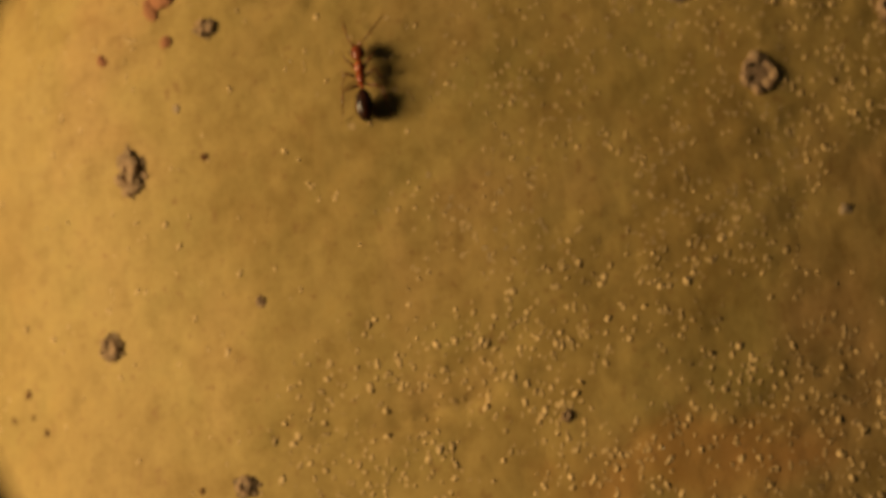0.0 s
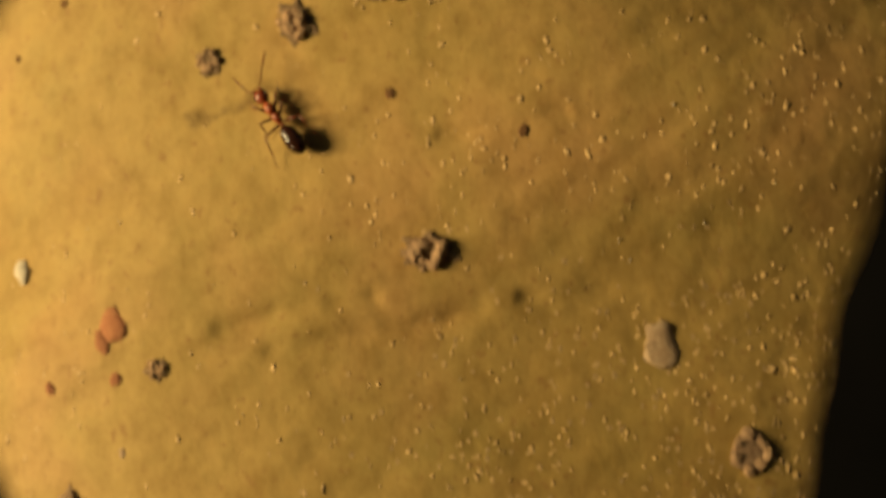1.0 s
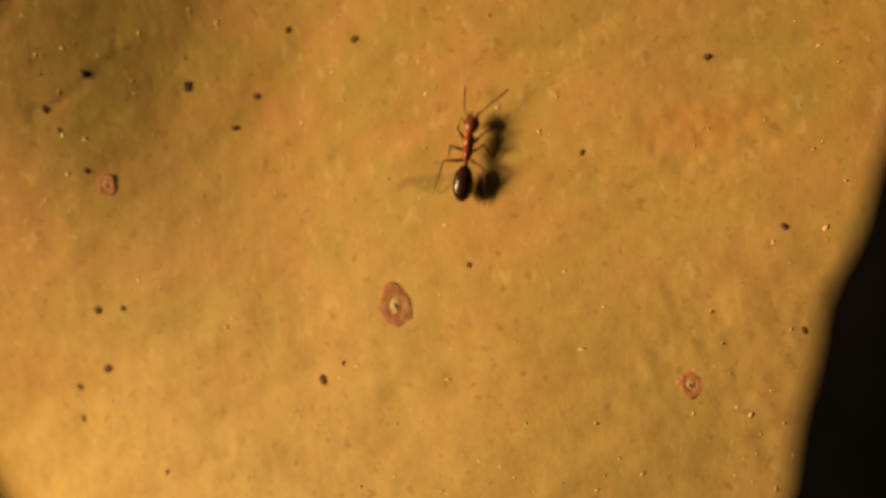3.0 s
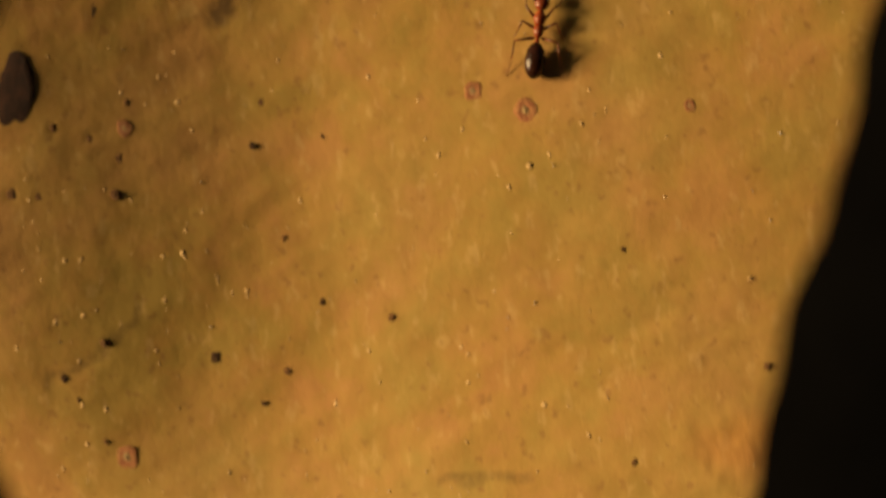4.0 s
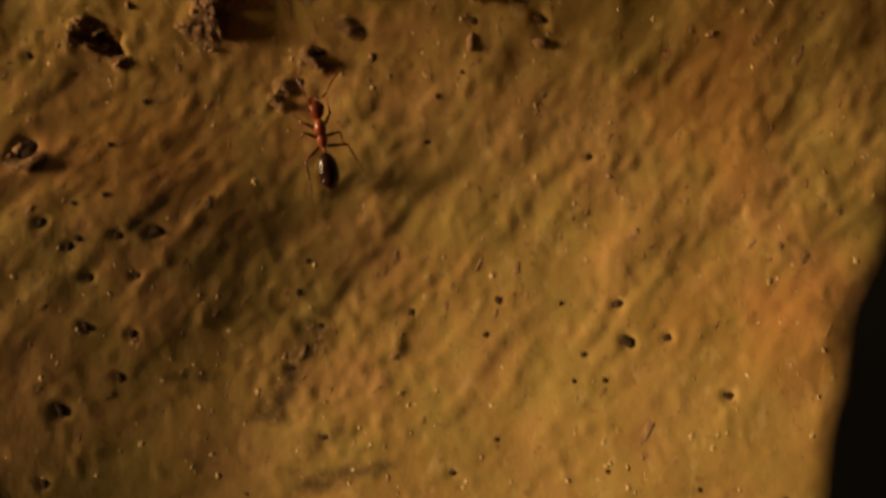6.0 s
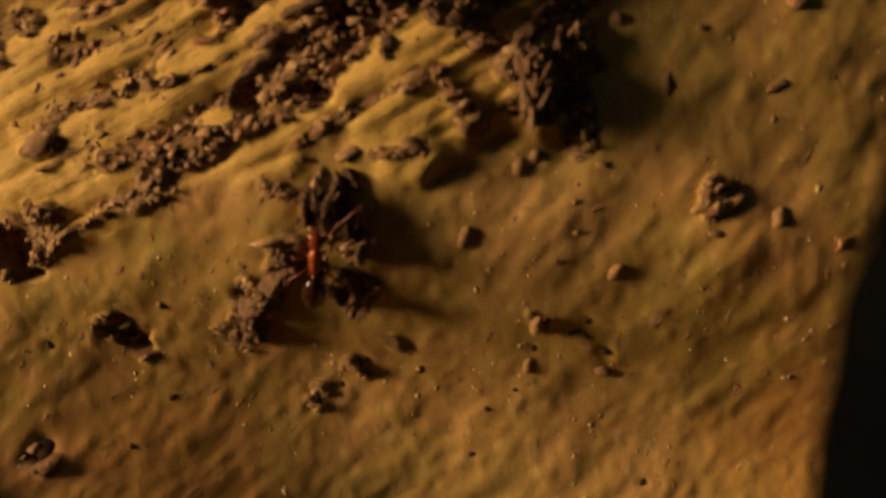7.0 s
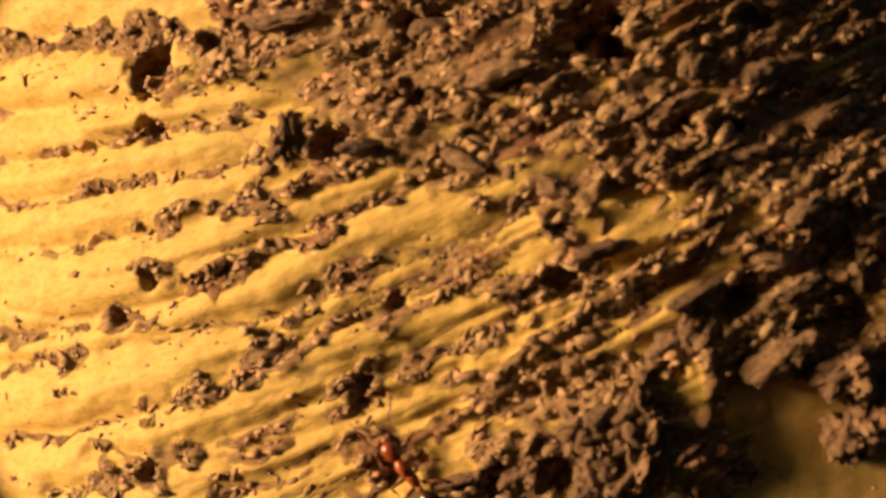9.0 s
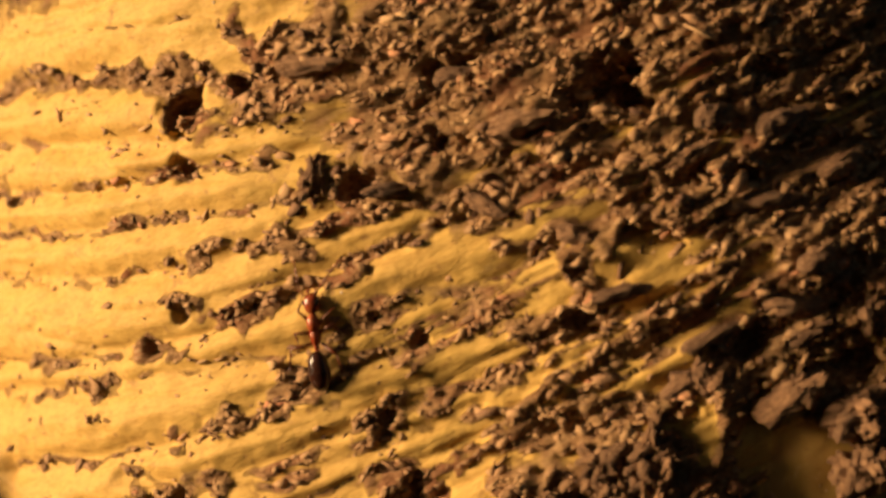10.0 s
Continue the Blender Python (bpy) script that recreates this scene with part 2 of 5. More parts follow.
DOTS_TOP = [
    (-11.48, 116.51, 0.7), (-6.01, 113.14, 0.39), (-7.39, 112.98, 0.29), (-10.33, 113.43, 0.31), (-9.17, 114.28, 0.16), (-8.05, 114.68, 0.2),
    (-8.88, 112.82, 0.2), (-7.2, 118.83, 0.18), (-8.71, 121.76, 0.49), (-11.81, 120.58, 0.29), (-1.92, 118.97, 0.4), (11.29, 116.9, 0.21),
    (9.56, 122.47, 0.34), (6.06, 120.4, 0.14), (4.91, 119.41, 0.14), (6.83, 122.36, 0.25), (4.43, 117.41, 0.21), (-8.28, 116.85, 0.16),
    (-0.88, 119.92, 0.28), (0.18, 121.14, 0.32), (8.94, 123.73, 0.22),
]
RINGS = [
    (3.14, 61.41, 0.85), (-10.89, 68.61, 0.51), (6.23, 83.74, 0.4), (8.52, 82.57, 0.49), (15.62, 56.89, 0.5),
    (14.58, 121.29, 0.27), (-9.67, 83.48, 0.35), (15.55, 81.99, 0.25),
]
SCABS = [
    (23.65, 21.68, 0.98, 0.98), (-8.53, 22.84, 0.89, 1.38), (-11.19, 14.27, 0.76, 0.95), (10.3, 32.8, 1.32, 0.88), (31.26, 24.14, 0.62, 0.87), (-3.15, 29.07, 0.54, 0.51),
    (-4.93, 6.25, 0.69, 0.57), (10.9, 6.75, 0.3, 0.36), (-2.64, 14.87, 0.26, 0.35), (5.56, 44.54, 0.94, 1.11), (10.1, 45.63, 1.38, 0.85),
    (13.12, 47.34, 0.89, 0.58), (0.97, 43.48, 0.65, 0.71), (16.6, 91.31, 0.6, 0.6), (23.3, 102.6, 0.54, 0.45),
]
SCARS = [
    (-14.32, 85.31, 0.87, 1.83), (-10.62, 88.98, 0.25, 0.56),
]
PALE_CHIPS = [
    (20.38, 27.21, 0.78, 1.17), (-10.84, 35.08, 0.49, 0.67), (26.57, 14.28, 0.43, 0.31), (8.33, 47.86, 0.49, 0.62), (-5.32, 25.35, 0.25, 0.25),
]
PINK_SPOTS = [
    (-5.21, 31.46, 0.73, 0.87), (-5.92, 30.74, 0.4, 0.67), (-5.31, 28.88, 0.36, 0.36), (-9.08, 28.9, 0.32, 0.43),
]
FURROWS = [
    [(-40.79, 146.3), (-27.69, 147.49), (-19.11, 148.49), (-12.62, 149.2), (-7.58, 150.28), (-4, 151.49), (-0.62, 152.91)],
    [(-39.59, 143.08), (-27.22, 144.79), (-19.44, 145.67), (-14.2, 146.72), (-10.89, 147.52), (-7.75, 148.29), (-4.48, 149.08)],
    [(-38.72, 140.51), (-26.81, 142.36), (-21.39, 143.44), (-16.34, 145.01), (-12.25, 146.28), (-8.94, 147.11)],
    [(-37.98, 138.28), (-26.53, 140.69), (-20.03, 142.03), (-16.09, 143.11), (-12.51, 144.14), (-9.63, 145.11)],
    [(-37.22, 135.78), (-26.17, 138.52), (-18.01, 140.35), (-14.38, 141.33), (-11.58, 142.95), (-8.61, 144.54), (-5.61, 145.32), (-3.77, 145.76), (-1.69, 146.86)],
]
FURROWS += [
    [(-35.91, 131.14), (-25.54, 134.62), (-20.36, 136.13), (-16.63, 137.49), (-14.3, 138.49), (-11.49, 140.14), (-9.22, 141.83), (-6.67, 143.39), (-4.27, 144.88), (-1.47, 145.45)],
    [(-35.64, 129.84), (-23.92, 133.86), (-19.12, 135.32), (-13.6, 137.49), (-8.89, 139.05), (-6.79, 140.7), (-5.17, 141.8), (-1.74, 142.93), (0.58, 145.21), (2.87, 146.83)],
    [(-24.87, 129.71), (-17.69, 132.54), (-13.27, 134.69), (-10.8, 136.47), (-8.52, 137.91), (-4.94, 139.92), (-1.96, 141.43), (0.6, 142.12), (1.99, 143.66), (5.36, 145.93)],
    [(-19.13, 129.47), (-14.93, 131.38), (-12.51, 133.03), (-8.86, 134.73), (-5.9, 136.95), (-3.26, 138.47), (-0.74, 139.93), (1.25, 141.69), (3.88, 142.89), (7.21, 145.28)],
    [(-10.49, 131.72), (-7.31, 133.59), (-5.65, 134.91), (-3.15, 135.79), (-0.91, 137.99), (1.43, 138.77), (3.32, 141.14), (5.47, 142.69), (7.48, 143.59)],
]
FURROWS += [
    [(-4.17, 133.53), (-1.31, 136.21), (1.53, 138.15), (4.85, 140.11), (6.8, 141.64), (8.62, 143.74)],
]
LOW_FURROWS = [
    [(-17.8, 122.85), (-13.88, 124.31), (-11.03, 125.49), (-8.1, 126.64), (-5.87, 127.55), (-3.49, 129.47), (-1.39, 130.91), (0.24, 132.68), (1.65, 134.42), (3.41, 136.2), (5.73, 138.01)],
    [(-17.3, 131.99), (-13.43, 132.38), (-10.19, 133.3), (-7.15, 134.99), (-4.75, 136.6), (-2.04, 138.02)],
    [(-12.55, 128.64), (-10.12, 129.78), (-7.29, 131.52), (-4.88, 133.38), (-2.96, 134.97), (-0.36, 137)],
    [(-11.19, 127.96), (-8.14, 128.54), (-6.03, 129.6), (-3.65, 131.28), (-1.55, 132.7), (0.16, 133.48)],
]
CRUST_STRIPS = [
    (1.0, [(8.1, 130.8), (7.6, 134), (7.2, 137), (7.3, 140), (7.7, 142.6), (9.5, 144.5)]),
    (1.49, [(-12.78, 150.4), (-6.99, 151.61), (-1.9, 152.24), (0.58, 151.75)]),
    (1.04, [(-3.28, 152.74), (0.68, 152.98)]),
    (0.86, [(-5.29, 149.1), (-2.44, 149.2), (-0.23, 148.49)]),
    (1.41, [(5.43, 150.12), (8.18, 151.4), (10.18, 153.13)]),
    (1.22, [(4.92, 147.47), (7.84, 147.86), (10.82, 148.97)]),
    (1.00, [(5.51, 153.35), (9.97, 154.4)]),
    (0.81, [(3.41, 150.22), (2.36, 148.58)]),
    (1.03, [(9.19, 145.59), (11.21, 146.46)]),
    (0.62, [(0.03, 146.88), (1.9, 147.78)]),
    (0.95, [(-28.7, 147.58), (-19.75, 148.68), (-16.45, 149.1), (-13.08, 149.2), (-9.64, 149.8), (-6.7, 151.01)]),
    (0.38, [(-19.19, 147.16), (-15.27, 147.18), (-11.34, 148.2), (-8.64, 148.8)]),
    (0.56, [(-18.08, 144.63), (-15.06, 145.47)]),
]
CRUST_STRIPS += [
    (0.33, [(-14.85, 145.58), (-11.84, 146.29)]),
    (0.49, [(-21.84, 143.13), (-21.25, 143.46)]),
    (0.32, [(-18.85, 142.49), (-16.02, 143.15)]),
    (0.46, [(-12.25, 142.68), (-10.31, 143.3)]),
    (0.39, [(-18.97, 140.15), (-14.22, 141.26)]),
    (0.49, [(-17.21, 137.28), (-13.91, 138.66), (-11.13, 140.19), (-8.5, 142.2)]),
    (0.46, [(-15.27, 139.64), (-14.12, 139.76)]),
    (0.37, [(-19.57, 134.09), (-18.22, 134.45)]),
    (0.40, [(-14.54, 134.54), (-10.21, 136.49), (-9.51, 137.3)]),
    (0.37, [(-19.35, 131.86), (-17.56, 132.44)]),
    (0.53, [(-15.09, 131.43), (-13.19, 132.57), (-11.64, 133.19)]),
    (0.48, [(-9.61, 137.8), (-7.7, 137.6)]),
]
CRUST_STRIPS += [
    (0.45, [(-7.3, 140.5), (-5.7, 141.4)]),
    (0.21, [(-8.8, 138.8), (-7.5, 139.6)]),
    (0.39, [(-5, 137.8), (-3.2, 138.6)]),
    (0.58, [(-6.2, 137), (-5.1, 137)]),
    (0.34, [(-10.52, 145.1), (-9.51, 145)]),
    (0.97, [(-12.87, 148.2), (-8.64, 149.1), (-6.09, 149.6), (-3.83, 149.7)]),
    (0.81, [(-9.74, 150.5), (-6.7, 151.01), (-3.67, 151.32)]),
    (0.61, [(-6.56, 148.5), (-4.58, 148.09), (-5.74, 146.89)]),
    (1.08, [(-3.94, 150.11), (-2.58, 150.82), (-0.6, 150.72), (-0.16, 149.3)]),
    (0.69, [(-1.35, 149.09), (0.63, 149.4)]),
    (0.44, [(-7.03, 147.2), (-5.24, 146.79)]),
    (0.59, [(-3.82, 145.69), (-2.35, 146.59), (-1.57, 147.09)]),
]
CRUST_STRIPS += [
    (0.17, [(-5.4, 144.5), (-3.42, 145.59)]),
    (0.38, [(-3.6, 144.3), (-1.71, 145.2), (0.03, 146.88), (1.1, 147.78)]),
    (0.31, [(-2.2, 142.4), (-1.1, 143.4), (0.59, 144.9), (1.89, 145.19)]),
    (0.50, [(-1.6, 141), (0, 141.7), (0.9, 142.4), (1.9, 143.8)]),
    (0.15, [(-5.2, 139.4), (-3.2, 140.8), (-1.3, 142.1)]),
    (0.45, [(3.31, 142.1), (4.61, 142.91), (5.81, 144.11), (7, 145.1)]),
    (0.57, [(1.2, 142.9), (2.09, 145.09), (2.57, 145.98), (1.9, 147.68), (3.25, 149.09), (4.31, 150.43), (5.72, 151.27)]),
    (0.33, [(1.1, 139.5), (2.91, 141.2), (4.31, 142.51)]),
    (0.29, [(-1.6, 138.2), (-0.4, 138.4), (1, 140.1)]),
    (0.53, [(-1.1, 137.2), (1.2, 138.2), (2.91, 139.31)]),
    (0.43, [(-2.6, 136.1), (-0.7, 137.1)]),
    (0.82, [(3.21, 138.3), (5.02, 139.8), (6.82, 141.32)]),
]
CRUST_STRIPS += [
    (0.95, [(-0.4, 134.7), (2.51, 136.3), (4.31, 138.01)]),
    (1.24, [(3.71, 134.91), (5.42, 137.31)]),
    (1.00, [(3.79, 147.97), (5.69, 148.37), (7.38, 149.81), (9.13, 151.3)]),
    (0.90, [(4.06, 146.38), (4.94, 146.87), (6.97, 146.27), (8.87, 146.96)]),
    (0.83, [(6.13, 151.17), (7.97, 152.24), (10.08, 153.02)]),
    (1.11, [(8.2, 145.3), (10.1, 145.1)]),
    (0.86, [(7.42, 142.31), (9.31, 144.02), (11.11, 146.09)]),
    (0.80, [(8.53, 148.77), (10.71, 149.71)]),
    (0.81, [(9.78, 147.45), (11.02, 147.84)]),
    (0.23, [(-7.9, 143), (-5.8, 144.2)]),
    (0.20, [(-6.9, 138.6), (-5.3, 140)]),
    (0.61, [(-3.18, 152.03), (-0.02, 151.95)]),
]
CRUST_STRIPS += [
    (0.47, [(3.18, 151.97), (5.3, 152.72)]),
    (0.55, [(-18.52, 140.37), (-15.48, 141.14), (-12.15, 142.49), (-9.81, 143.1), (-7.8, 143.1)]),
    (0.53, [(-17.21, 137.18), (-14.96, 138.14), (-12.56, 139.58), (-9.61, 141.5), (-8.1, 142.5)]),
    (0.55, [(-15.38, 139.64), (-14.53, 139.76)]),
    (0.54, [(-7.1, 140.8), (-5.8, 141.1)]),
    (0.37, [(-4.9, 140), (-4.3, 140.1)]),
    (0.59, [(-11.74, 135.68), (-9.2, 137.4), (-7.7, 138.4)]),
    (0.26, [(-15.93, 133), (-11.64, 135.18)]),
    (0.59, [(-16.6, 130.59), (-14.03, 131.55), (-11.95, 132.78)]),
    (0.20, [(-11.13, 132.29), (-7.3, 133.9)]),
    (0.47, [(-5.6, 134.2), (-4, 135), (-3.2, 135.7)]),
    (0.46, [(-4.7, 137.6), (-3.1, 138.2)]),
]
CRUST_STRIPS += [
    (0.37, [(-2.4, 135.4), (-0.9, 136.6), (0.6, 137.8), (2.41, 138.8)]),
    (0.28, [(-1.6, 139), (0.3, 140.2), (2.11, 141.4)]),
    (0.40, [(1.81, 137.4), (4.21, 139.3), (6.42, 140.32)]),
    (0.36, [(2.31, 139.8), (4.01, 141.8), (5.11, 143.31), (6.51, 144.6)]),
    (0.51, [(0.5, 141.4), (1.6, 142.3)]),
    (0.98, [(7.51, 144.01), (9.31, 144.41), (10.1, 145.3)]),
    (0.70, [(7.82, 141.12), (9.43, 140.8)]),
    (0.69, [(10.42, 140.81), (12.2, 141)]),
    (1.02, [(12.18, 143.94), (14.23, 142.84)]),
    (1.04, [(13.18, 140.71), (14.84, 140.13)]),
    (0.25, [(-3.7, 140.5), (-1.9, 141.9), (-0.4, 143.1)]),
    (0.36, [(-2.1, 144.1), (0.4, 144.3)]),
]
CRUST_STRIPS += [
    (1.07, [(-17.74, 122.17), (-13.97, 123.39), (-11.33, 125.1), (-7.7, 126.5), (-6.1, 127.7)]),
    (0.81, [(-8.4, 128.5), (-5.6, 129.2), (-2.9, 129.5), (-1.7, 130.1)]),
    (0.92, [(-4, 130.4), (-2.6, 131.2), (-0.7, 132), (0.4, 133.3)]),
    (0.65, [(-2, 132.9), (-0.1, 134.2), (1.41, 135.4), (2.81, 136.1)]),
    (0.54, [(-4.9, 133.8), (-3.4, 135.3), (-1.9, 136.3), (0.8, 137.5)]),
    (0.54, [(-11.34, 129.39), (-9, 130.3)]),
    (0.51, [(-12.26, 128.28), (-10.72, 128.69)]),
    (0.69, [(-15.94, 131.72), (-14.24, 132.05), (-12.15, 132.68)]),
    (0.50, [(-12.36, 135.38), (-9.71, 136.2)]),
    (0.22, [(-7.9, 130.8), (-4.8, 132), (-2.8, 133)]),
    (0.22, [(-11.44, 131.28), (-8.1, 132.9), (-6, 133.9)]),
    (1.01, [(-4.3, 122.1), (-3.3, 123.8), (-1.4, 124.8), (0.2, 124.2)]),
]
CRUST_STRIPS += [
    (0.86, [(-1.1, 127.7), (-0.3, 126.9), (0.7, 126.2)]),
    (0.41, [(-2.3, 127.8), (-2.1, 127.7)]),
    (0.89, [(3.01, 134.6), (4.31, 136.71), (5.42, 135.82), (4.62, 134.1)]),
    (0.70, [(6.03, 133.31), (7.24, 131.22)]),
    (0.76, [(3.61, 131.61), (4.72, 130.71)]),
    (0.24, [(1.71, 131.4), (3.21, 132)]),
    (0.62, [(-8.9, 121.6), (-8.2, 120.9)]),
    (0.79, [(5.32, 138.21), (6.62, 136.52)]),
    (0.24, [(1.61, 129.2), (3.31, 129.61)]),
]
STAINS_AND_CREASE_SHADE = [
    (0.3, [(-5.0, 107.0), (-4.1, 107.1)]),
    (0.61, [(-5.5, 88.39), (-4.2, 89.89), (-2.8, 91.19), (-1.1, 91.79)]),
    (0.23, [(-2.1, 89.99), (-1.7, 89.59)]),
    (0.42, [(0.55, 102.9), (1.95, 103.1), (3.85, 103.8)]),
    (0.25, [(0.35, 104.7), (1.15, 105)]),
    (0.5, [(-1.64, 105.5), (-0.7, 106.8), (0.26, 108.59)]),
    # the last three follow creases and paint in the shade of their grooves
    (0.24, [(0.12, 40.86), (3.94, 41.19)]),
    (0.16, [(-13.83, 72.19), (-11.22, 73.42), (-9.56, 74.51)]),
    (0.16, [(4.11, 66.91), (7.51, 66.61)]),
]
PITS = [
    (-7.65, 145.85, 0.89, 0.84), (-15.93, 147.76, 0.96, 0.96), (-5.46, 137.02, 0.57, 0.62), (1.6, 150.6, 0.9, 1.3), (-4.19, 134.63, 0.87, 0.54), (-14.73, 139.56, 0.45, 0.5),
    (-16.47, 137.48, 0.54, 0.48), (-14.06, 131.71, 0.79, 0.62), (-4.58, 140.19, 0.3, 0.43), (5.33, 139.54, 0.53, 0.41), (0.72, 138.03, 0.5, 0.33), (-15.75, 145.2, 0.74, 0.62),
    (-6.37, 140.87, 0.35, 0.44), (-12.62, 124.48, 1.23, 0.93), (-8.82, 121.36, 0.8, 0.62), (-3.21, 130.92, 0.54, 0.54), (-0.71, 131.18, 0.49, 0.53), (1.99, 134.95, 0.64, 0.6),
    (0.27, 133.39, 0.36, 0.44), (-1.19, 124.68, 0.52, 0.39),
]
PITS += [
    (0.92, 150.88, 1.25, 1.62), (-4.74, 147.75, 1.11, 0.65), (-4.52, 150.43, 0.97, 0.82), (5.07, 147.96, 1.94, 0.59), (1.15, 144.03, 0.61, 0.59), (3.83, 145.7, 1.11, 0.47),
    (7.12, 141.78, 0.83, 1.18), (10.75, 141.96, 1.11, 0.88), (10.73, 144.59, 0.83, 1.18), (-13.26, 149.04, 0.67, 0.47), (1.62, 141.94, 0.72, 0.47), (-3.76, 134.12, 1.25, 0.53),
    (12.5, 144.6, 1.5, 1.0), (0.38, 134.39, 1.11, 0.65), (6.25, 151.89, 0.67, 0.59), (1.59, 138.4, 0.72, 0.41),
]
CLODS = [
    (6.81, 132.18, 0.68, 1.31, 0.9), (4.83, 136.54, 0.75, 1.49, 1.1), (3.26, 134.79, 0.52, 1.09, 1.1), (4.18, 134.38, 0.48, 0.68, 1), (11.91, 138.16, 1.15, 1.13, 1.7), (-0.89, 127.19, 0.25, 0.82, 1.1),
    (-0.45, 127.45, 0.2, 0.86, 1.1), (-0.05, 127.29, 0.25, 0.94, 1.1), (0.61, 126.83, 0.33, 0.74, 1.2), (0.95, 125.99, 0.29, 0.71, 1.2), (0.45, 124.03, 0.28, 0.65, 1.2), (-0.19, 123.94, 0.26, 0.53, 0),
    (-2.91, 123.58, 0.58, 0.66, 0), (-3.91, 122.15, 0.63, 0.67, 0), (-1.92, 125.18, 0.43, 0.43, 0), (1.6, 132.92, 0.28, 0.4, 0),
]
CLODS += [
    (4.59, 137.75, 0.82, 1.43, 1.2), (5.5, 136.17, 0.62, 0.92, 0), (3.63, 135.91, 0.82, 0.82, 0), (11.12, 140.1, 1.29, 0.91, 1.7), (12.23, 138.57, 1.15, 1.15, 1.7), (11.42, 143.71, 0.49, 0.82, 0),
    (9.29, 140.7, 0.82, 0.61, 0), (5.96, 140.68, 1.01, 0.73, 0), (2.9, 136.86, 0.9, 0.82, 0), (0.9, 135.05, 0.96, 0.75, 0), (-9.47, 145.77, 0.6, 0.93, 0), (1, 142.07, 0.61, 0.53, 0),
]
PEBBLES = [
    (0.56, 129.19, 0.56, 0.26, 30), (2.69, 129.63, 0.52, 0.32, -10), (2.66, 132.03, 0.56, 0.28, 25), (4.58, 126.51, 0.24, 0.53, -20), (13.1, 128.71, 0.84, 0.25, 40), (13.87, 128.68, 0.51, 0.21, 40),
    (15.49, 128.21, 0.3, 0.43, 0), (9.93, 125.76, 0.25, 0.41, -30), (7.15, 123.34, 0.26, 0.56, 0), (8.61, 123.13, 0.47, 0.21, 0), (9.44, 121.61, 0.35, 0.26, 0), (6.34, 129.28, 0.24, 0.4, -10),
    (6.87, 129.77, 0.24, 0.4, -10), (-11.23, 128.48, 0.69, 0.44, 30), (8.98, 136.22, 0.28, 0.48, 0), (9.25, 134.73, 0.28, 0.28, 0),
]
PEBBLES += [
    (15.24, 136.09, 0.43, 0.43, 0), (13.33, 127.51, 0.3, 0.17, 0), (6.63, 121.51, 0.22, 0.49, 0), (11.11, 132.64, 0.21, 0.41, 0), (14.94, 132.97, 0.47, 0.21, 30), (-7.27, 122.67, 0.18, 0.22, 0),
]
# rough, flaky patches of the smooth bark: place, half width, half height, depth
ROUGH_PATCHES = [
    (11.5, 91.2, 3.2, 2.8, 0.02), (1.2, 107.3, 4.2, 5.0, 0.03), (5.5, 112.0, 4.0, 3.5, 0.025), (16.5, 58.5, 4.5, 3.0, 0.022), (17.5, 67.5, 4.0, 2.0, 0.03),
    (-6.0, 121.0, 5.0, 2.5, 0.03),
]
# torn splinters of crust: place, half length, half width, turn
SPLINTERS = [
    (5.06, 136.47, 1.44, 0.34, -146), (6.99, 132.2, 1.47, 0.41, -157), (7.38, 133.15, 1.03, 0.27, -169), (6.52, 134.35, 0.76, 0.24, -34), (3.13, 135.16, 0.99, 0.30, -7), (-0.53, 127.89, 0.69, 0.19, -2),
    (0.27, 127.93, 0.59, 0.28, 15), (11.31, 140.51, 1.46, 0.59, -54), (9.14, 140.43, 1.47, 0.67, -46), (10.21, 145.03, 0.67, 0.32, -43), (8.74, 143.75, 1.23, 0.56, -74), (4.23, 135.04, 0.65, 0.40, -15),
    (4.67, 138.72, 0.60, 0.26, -169), (11.24, 143.46, 0.60, 0.33, -161), (14.21, 141.11, 0.41, 0.29, -37), (6.57, 140.74, 0.54, 0.38, -37),
]
SPLINTERS += [
    (1.99, 135.47, 0.93, 0.30, -50), (-0.1, 133.78, 0.58, 0.30, -143), (-1.26, 134.25, 1.13, 0.26, -56), (-2.88, 132.17, 0.99, 0.27, -51), (1.13, 126.6, 1.03, 0.36, -171), (0.63, 128.2, 0.50, 0.26, -139),
    (-1.2, 124.89, 0.67, 0.30, -164), (0.31, 124.61, 0.53, 0.38, -140), (-2.28, 124.23, 0.84, 0.52, -42), (6.54, 134.01, 0.75, 0.39, -52), (-3.43, 122.96, 0.67, 0.53, -52),
]
SPLINTERS += [
    (4.77, 150.12, 0.69, 0.48, -48), (7.49, 147.38, 1.07, 0.38, -72), (4.35, 148.62, 1.12, 0.48, -62), (7.29, 150.25, 1.27, 0.57, -55), (2.91, 146.29, 0.83, 0.39, -61), (6.18, 142.31, 1.23, 0.35, -52),
    (0.82, 145.19, 0.76, 0.40, -106), (9.27, 145.59, 0.97, 0.48, -44), (-1.72, 148.98, 1.30, 0.50, -60), (2.96, 143.42, 1.28, 0.36, -59), (-4.35, 150.32, 1.07, 0.51, -67), (-10.18, 150.1, 1.41, 0.47, -80),
    (5.56, 140.44, 1.11, 0.44, -54), (3.64, 137.72, 0.95, 0.41, -40), (9.14, 142.71, 1.14, 0.49, -50), (9.49, 148.97, 1.06, 0.48, -55), (-6.02, 145.85, 1.37, 0.32, -65), (-2.61, 145.77, 0.96, 0.41, -115),
]
